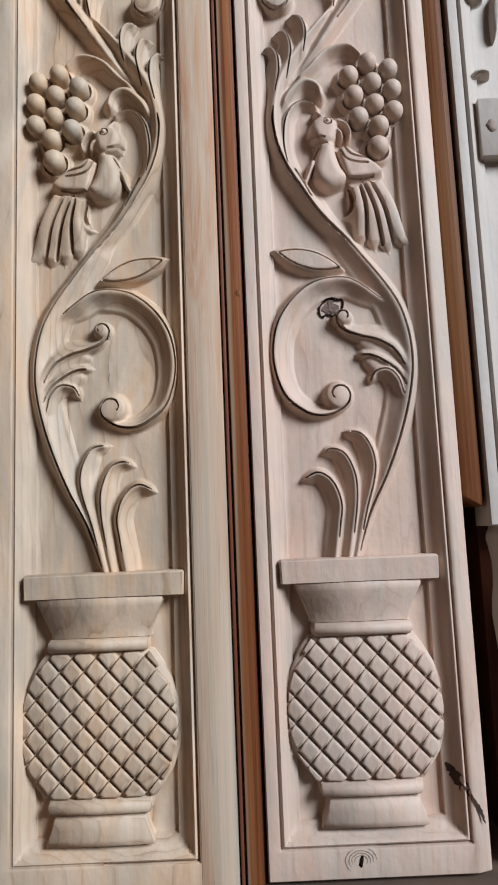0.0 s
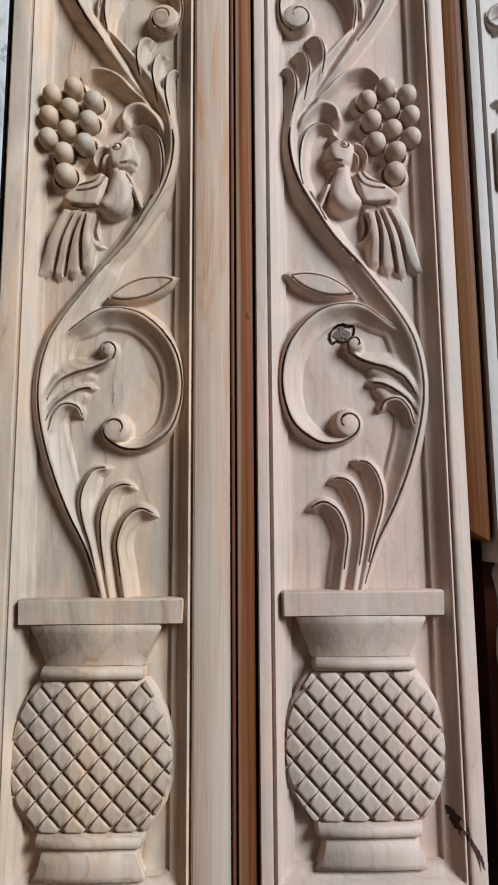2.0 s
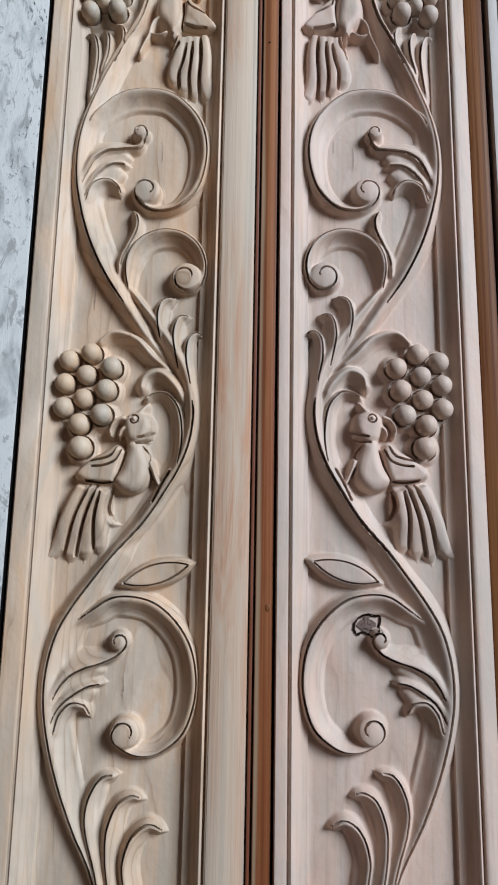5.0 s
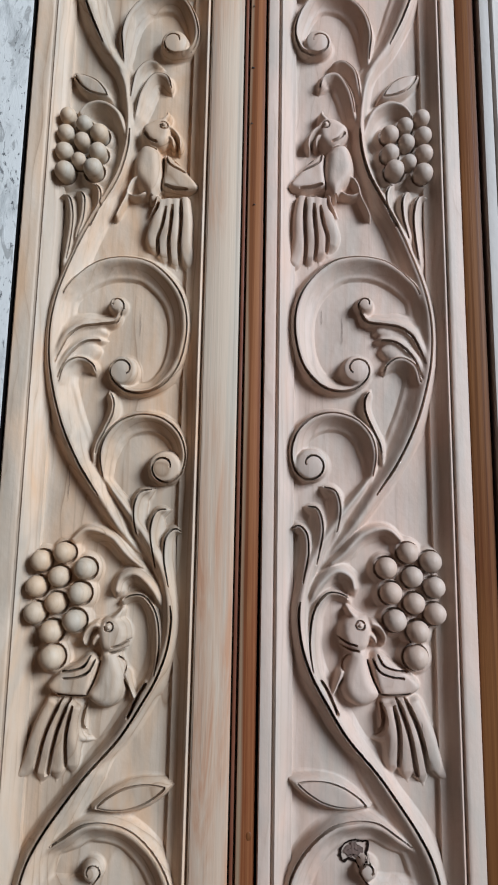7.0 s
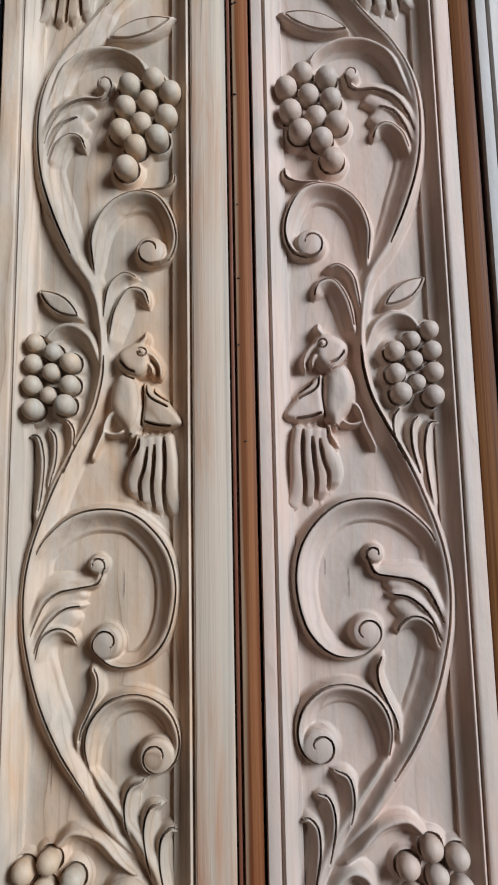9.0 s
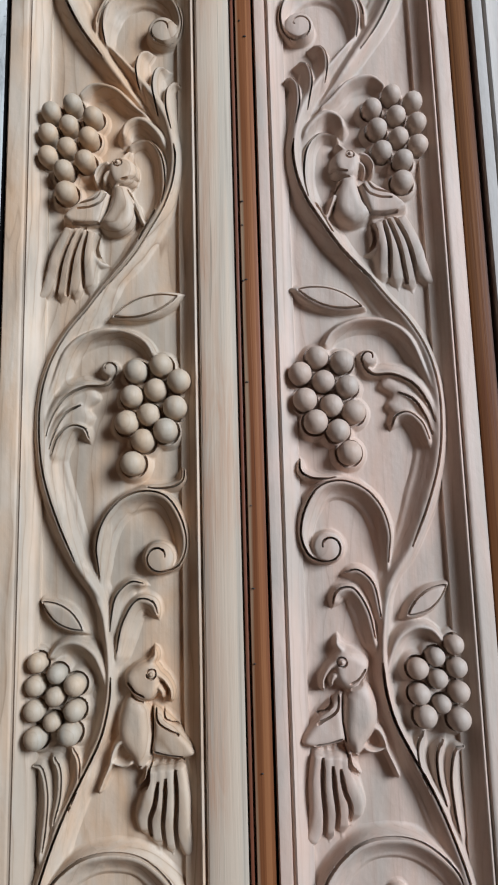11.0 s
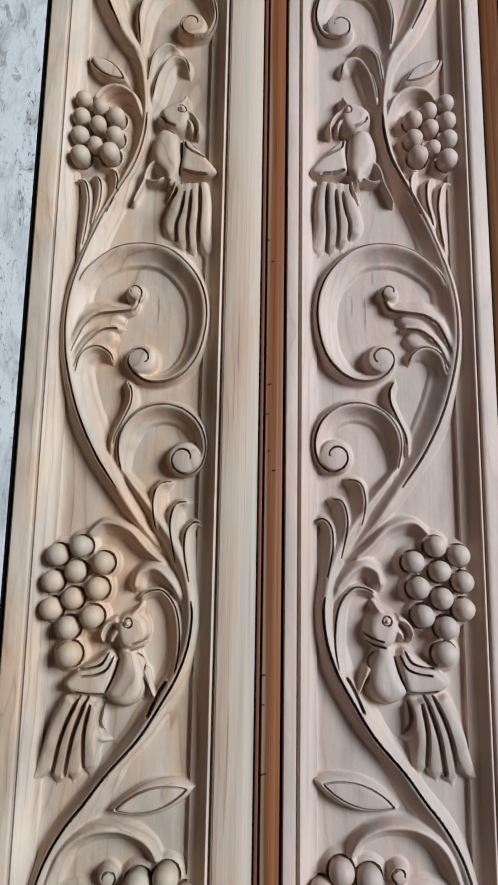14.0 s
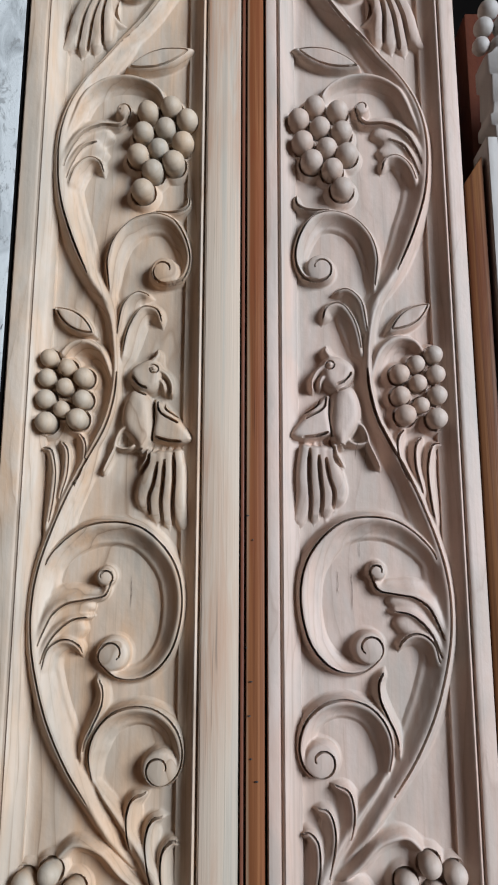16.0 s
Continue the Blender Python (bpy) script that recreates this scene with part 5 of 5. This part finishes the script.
def stain(name, parent, side, spots, h, material, label=""):
    """A thin irregular dark patch (knot, hole or torn grain) that lies on the carved surface."""
    return put(name, mesh_from(name, *ragged(spots, h, side), material, True), parent, label)


def ragged(outline, h, side):
    c, _ = spline(list(outline) + [outline[0]], 1.0)
    c = c[:-1]
    mid = c.mean(axis=0)
    n = len(c)
    out = [mid + (p - mid) * (1 + 0.16 * noise.noise((p[0] * 0.7, p[1] * 0.7, 1.0))) for p in c]
    pts = [(*p, h - 1.5) for p in out] + [(*(mid + (p - mid) * 0.96), h) for p in out] + [(*mid, h + 0.05)]
    faces = [(j, (j + 1) % n, n + (j + 1) % n, n + j) for j in range(n)] + [(n + j, n + (j + 1) % n, 2 * n) for j in range(n)]
    if side < 0:
        faces = [f[::-1] for f in faces]
    return [to_local(u, v, q, side) for u, v, q in pts], faces


relief_block("edging_strip", -93.8, -91.7, -3.4, 2259.0, 0.0, 8.6, -1, wood_edge, left_post, "thin reddish-brown strip between dark joints", 0.0004)

# flaws in the wood of the pinkish post: a knot, a drilled-looking hole and a torn corner
ring_mat = plain("growth_ring", (0.28, 0.2, 0.16), 0.7, 0.3, 200.0)
torn_mat = plain("torn_brown", (0.075, 0.03, 0.018), 0.8, 0.6, 180.0)
flaw("knot_ring", [(-1, 408), (-8, 408.8), (-14, 406.5), (-17.5, 400), (-15.5, 394.8), (-11, 396.5), (-6, 394.5), (-1.5, 397), (0.5, 401), (1.5, 407.5), (-1, 408), (-6, 407.2)], 1.7, right_post, 1, knot_mat, "thin dark ragged ring of a knot", 0.6, 2.0)
flaw("knot_ring", [(0.5, 401), (2.5, 396), (4.0, 391)], 0.9, right_post, 1, knot_mat, "", 0.9, 5.0)
flaw("knot", [(-15, 400.5), (-9, 402), (-1.5, 402)], 8.5, right_post, 1, plain("knot_brown", (0.17, 0.105, 0.08), 0.7, 0.45, 240.0), "brown heart of a knot", 0.5, 11.0, True)
flaw("knot_fleck", [(-13, 401), (-9, 403), (-5, 401.5)], 1.3, right_post, 1, knot_mat, "", 0.9, 7.0)
flaw("knot_fleck", [(-12, 398), (-8, 399), (-4, 398)], 1.0, right_post, 1, knot_mat, "", 0.9, 8.0)
flaw("knot_fleck", [(-7, 405), (-3, 404)], 0.7, right_post, 1, knot_mat, "", 0.9, 9.0)
stain("knot_hole", right_post, 1, [(-13, 4), (-11.6, 9), (-9.2, 11.5), (-9.6, 6.5), (-11, 2.4)], 9.62, knot_mat, "small black knot hole near the foot")
flaw("torn_grain", [(54, 65), (59, 57.5), (68, 43)], 7.0, right_post, 1, torn_mat, "dark torn grain across the corner moulding", 0.35, 3.0, True)
flaw("torn_grain", [(62, 53), (69, 42), (73, 35), (75.6, 27)], 3.0, right_post, 1, torn_mat, "", 0.35, 4.0, True)
flaw("torn_grain", [(49, 97), (51.5, 90), (54, 82)], 1.6, right_post, 1, knot_mat, "", 1.0, 13.0)
for k, r in enumerate((5.5, 8.0, 10.5, 13.5)):
    flaw("knot_ring", [(-11 + r * 0.8 * math.cos(q), 7 + r * 0.62 * math.sin(q)) for q in np.linspace(-0.6 + 0.2 * k, 3.4 + 0.2 * k, 9)], 0.5, right_post, 1, ring_mat, "faint growth ring round a knot hole", 0.5, 30.0 + k)
# hairline cracks in the sunk ground
CRACKS = [(-14, 760, 22), (-30, 775, 14), (-14, 1524, 26), (-24, 1534, 18), (-8, 1560, 12), (-2, 1626, 24), (-9, 1632, 14), (38, 470, 18), (-12, 1075, 12)]
for k, (u, v, tall) in enumerate(CRACKS):
    flaw("crack", [(u, v), (u + 0.4, v + 0.5 * tall), (u - 0.2, v + tall)], 0.3, right_post, 1, crack_mat, "hairline crack along the grain", 0.7, 20.0 + k)
for k, (u, v, tall) in enumerate([(-3, 352, 16), (-14, 768, 18), (-14, 1530, 22), (34, 640, 25)]):
    flaw("crack", [(u, v), (u - 0.5, v + 0.5 * tall), (u + 0.2, v + tall)], 0.3, left_post, -1, crack_mat, "hairline crack along the grain", 0.7, 50.0 + k)

# ---- things beside and behind the posts ----
board = tagged(slab("pine_board", [(-0.0151, FLOOR), (-0.0023, FLOOR), (-0.0023, 2.25), (-0.0151, 2.25)], 0.0045, 0.050, wood_orange), "narrow orange pine board with nail holes between carved posts", "board")
NAILS = [(-0.0145, 1.590), (-0.0105, 1.573), (-0.0150, 1.500), (-0.0118, 1.478), (-0.0130, 1.456), (-0.0118, 1.429), (-0.0080, 1.415), (-0.0135, 1.276), (-0.0136, 1.257), (-0.0118, 1.214), (-0.0142, 1.213), (-0.0133, 1.136), (-0.0127, 1.047), (-0.0125, 0.99), (-0.013, 0.94), (-0.0098, 0.87)]
for x, z in NAILS:
    hole = bmesh.new()
    bmesh.ops.create_cone(hole, cap_ends=True, segments=10, radius1=0.0008, radius2=0.0006, depth=0.002)
    bmesh.ops.scale(hole, verts=hole.verts[:], vec=(1.0 + 1.1 * abs(math.sin(z * 90.0)), 0.75, 1.0))
    bmesh.ops.rotate(hole, verts=hole.verts[:], cent=(0, 0, 0), matrix=Matrix.Rotation(radians(90), 3, "X"))
    bmesh.ops.translate(hole, verts=hole.verts[:], vec=(x, 0.0046, z))
    put("nail_head", mesh_of_bm("nail_head", hole, iron), board, "small dark nail head")
bm = bmesh.new()
bmesh.ops.create_uvsphere(bm, u_segments=14, v_segments=8, radius=0.003)
bmesh.ops.scale(bm, verts=bm.verts[:], vec=(0.7, 0.2, 1.0))
bmesh.ops.translate(bm, verts=bm.verts[:], vec=(-0.0062, 0.0047, 0.413))
put("knot", mesh_of_bm("knot", bm, wood_brown), board, "small brown knot")
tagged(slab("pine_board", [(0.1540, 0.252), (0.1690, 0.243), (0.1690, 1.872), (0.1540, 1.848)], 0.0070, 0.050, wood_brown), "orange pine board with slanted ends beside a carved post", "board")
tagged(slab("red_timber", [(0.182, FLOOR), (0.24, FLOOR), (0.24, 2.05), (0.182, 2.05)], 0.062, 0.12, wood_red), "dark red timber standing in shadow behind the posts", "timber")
tagged(slab("white_door", [(-0.80, FLOOR), (-0.1942, FLOOR), (-0.1942, 2.2), (-0.80, 2.2)], 0.000, 0.045, white_paint, None, 0.001), "old door panel with cracked and peeling white paint", "door")
# added black strip: paints the gap beside the door as dark shade
edge_shade = block("door_edge_shade", (-0.1942, 0.0008, FLOOR), (-0.1932, 0.045, 2.2), shade_black, 0.0)
edge_shade.parent = bpy.data.objects["white_door"]
edge_shade["label"] = "black strip along the door's edge for the gap's shade"

# pilaster beyond the second board: shaft with mouldings, and carved ends
third = new("pilaster")
tagged(third, "pale grey wooden pilaster with mouldings and carved ends", "pilaster")
third.matrix_world = pose(0.2462, 0.003, 0.0)
put("shaft", mesh_from("shaft", *pilaster_shaft(), wood_third, True, 32), third)
third_carver = Carver(third, 1, wood_third)
relief_block("panel_block", -54.5, 40, 519, 568, -2.0, 7.4, 1, wood_third, third)
stain("knot", third, 1, [(-50, 545), (-46, 550), (-41, 546), (-42, 540), (-47, 539)], 7.6, ring_mat, "soft brown knot")
for k in range(5):
    third_carver.piece("tail_feather", "t%d" % k, lambda: stroke([(-46 + 3.4 * k, 828), (-51 + 3.6 * k, 794), (-57.5 + 4.2 * k, 757 + 1.2 * k)], feather(1.9, 7.0), 1, (0.7, 1.0, 0.95), (10, 4)), None, "", 0, 50)
for k, way in enumerate([[(-34, 754), (-42, 751), (-49, 745), (-53, 736)], [(-32, 678), (-43, 680), (-53, 674), (-55.5, 665), (-49, 659), (-40, 660)], [(-58, 587), (-50, 592), (-40, 591)],
                         [(-56, 868), (-49, 862), (-40, 858)], [(-34, 835), (-44, 832), (-54, 822), (-57, 812)]]):
    third_carver.piece("leaf_curl", "t%d" % k, lambda: stroke(way, section(2.4, 6, 7.0), 1, (0.6, 1, 1, 0.7), (6, 3)), None, "", 0, 50)
for k, ring in enumerate([[(-56, 703), (-50, 712), (-40, 712), (-33, 704), (-41, 697), (-50, 697)], [(-33, 662), (-28, 668), (-23, 658), (-28, 640), (-34, 622), (-35, 645)]]):
    third_carver.piece("leaf", "t%d" % k, lambda: pillow(ring, 1.0, 6.5, 0.5), None)
third_carver.piece("base", "base", lambda: turned([(v, w - 19.0) for v, w in [(-8, 88), (70, 88), (74, 86), (100, 85), (140, 86.5), (150, 87.5), (162, 88.5), (176, 87.5), (184, 86), (194, 85.5), (202, 85.5), (208, 86.5), (214, 87.5), (219, 88.8), (224, 88), (227, 86), (229, 85.5)]], 8.0), None, "turned-looking carved base")
third_carver.piece("capital", "capital", lambda: turned([(v, w - 17.0) for v, w in [(1885, 84), (1896, 84.5), (1897, 88), (1906, 88), (1907.5, 85.5), (1916, 84.5), (1917, 85.5), (1941, 84.5), (1942, 87), (1960, 87), (1962, 83), (1966, 80)]], 8.0), None, "carved capital block")
for k, (u, v, r) in enumerate([(-70, 1974, 7.0), (-54, 1971, 10.5), (-67, 1991, 8.0), (-50, 1992, 9.5), (-62, 2007, 8.5), (-44, 2010, 9.0)]):
    third_carver.piece("grape", "t%d" % k, lambda: ball(u, v, r, 2.0), None)
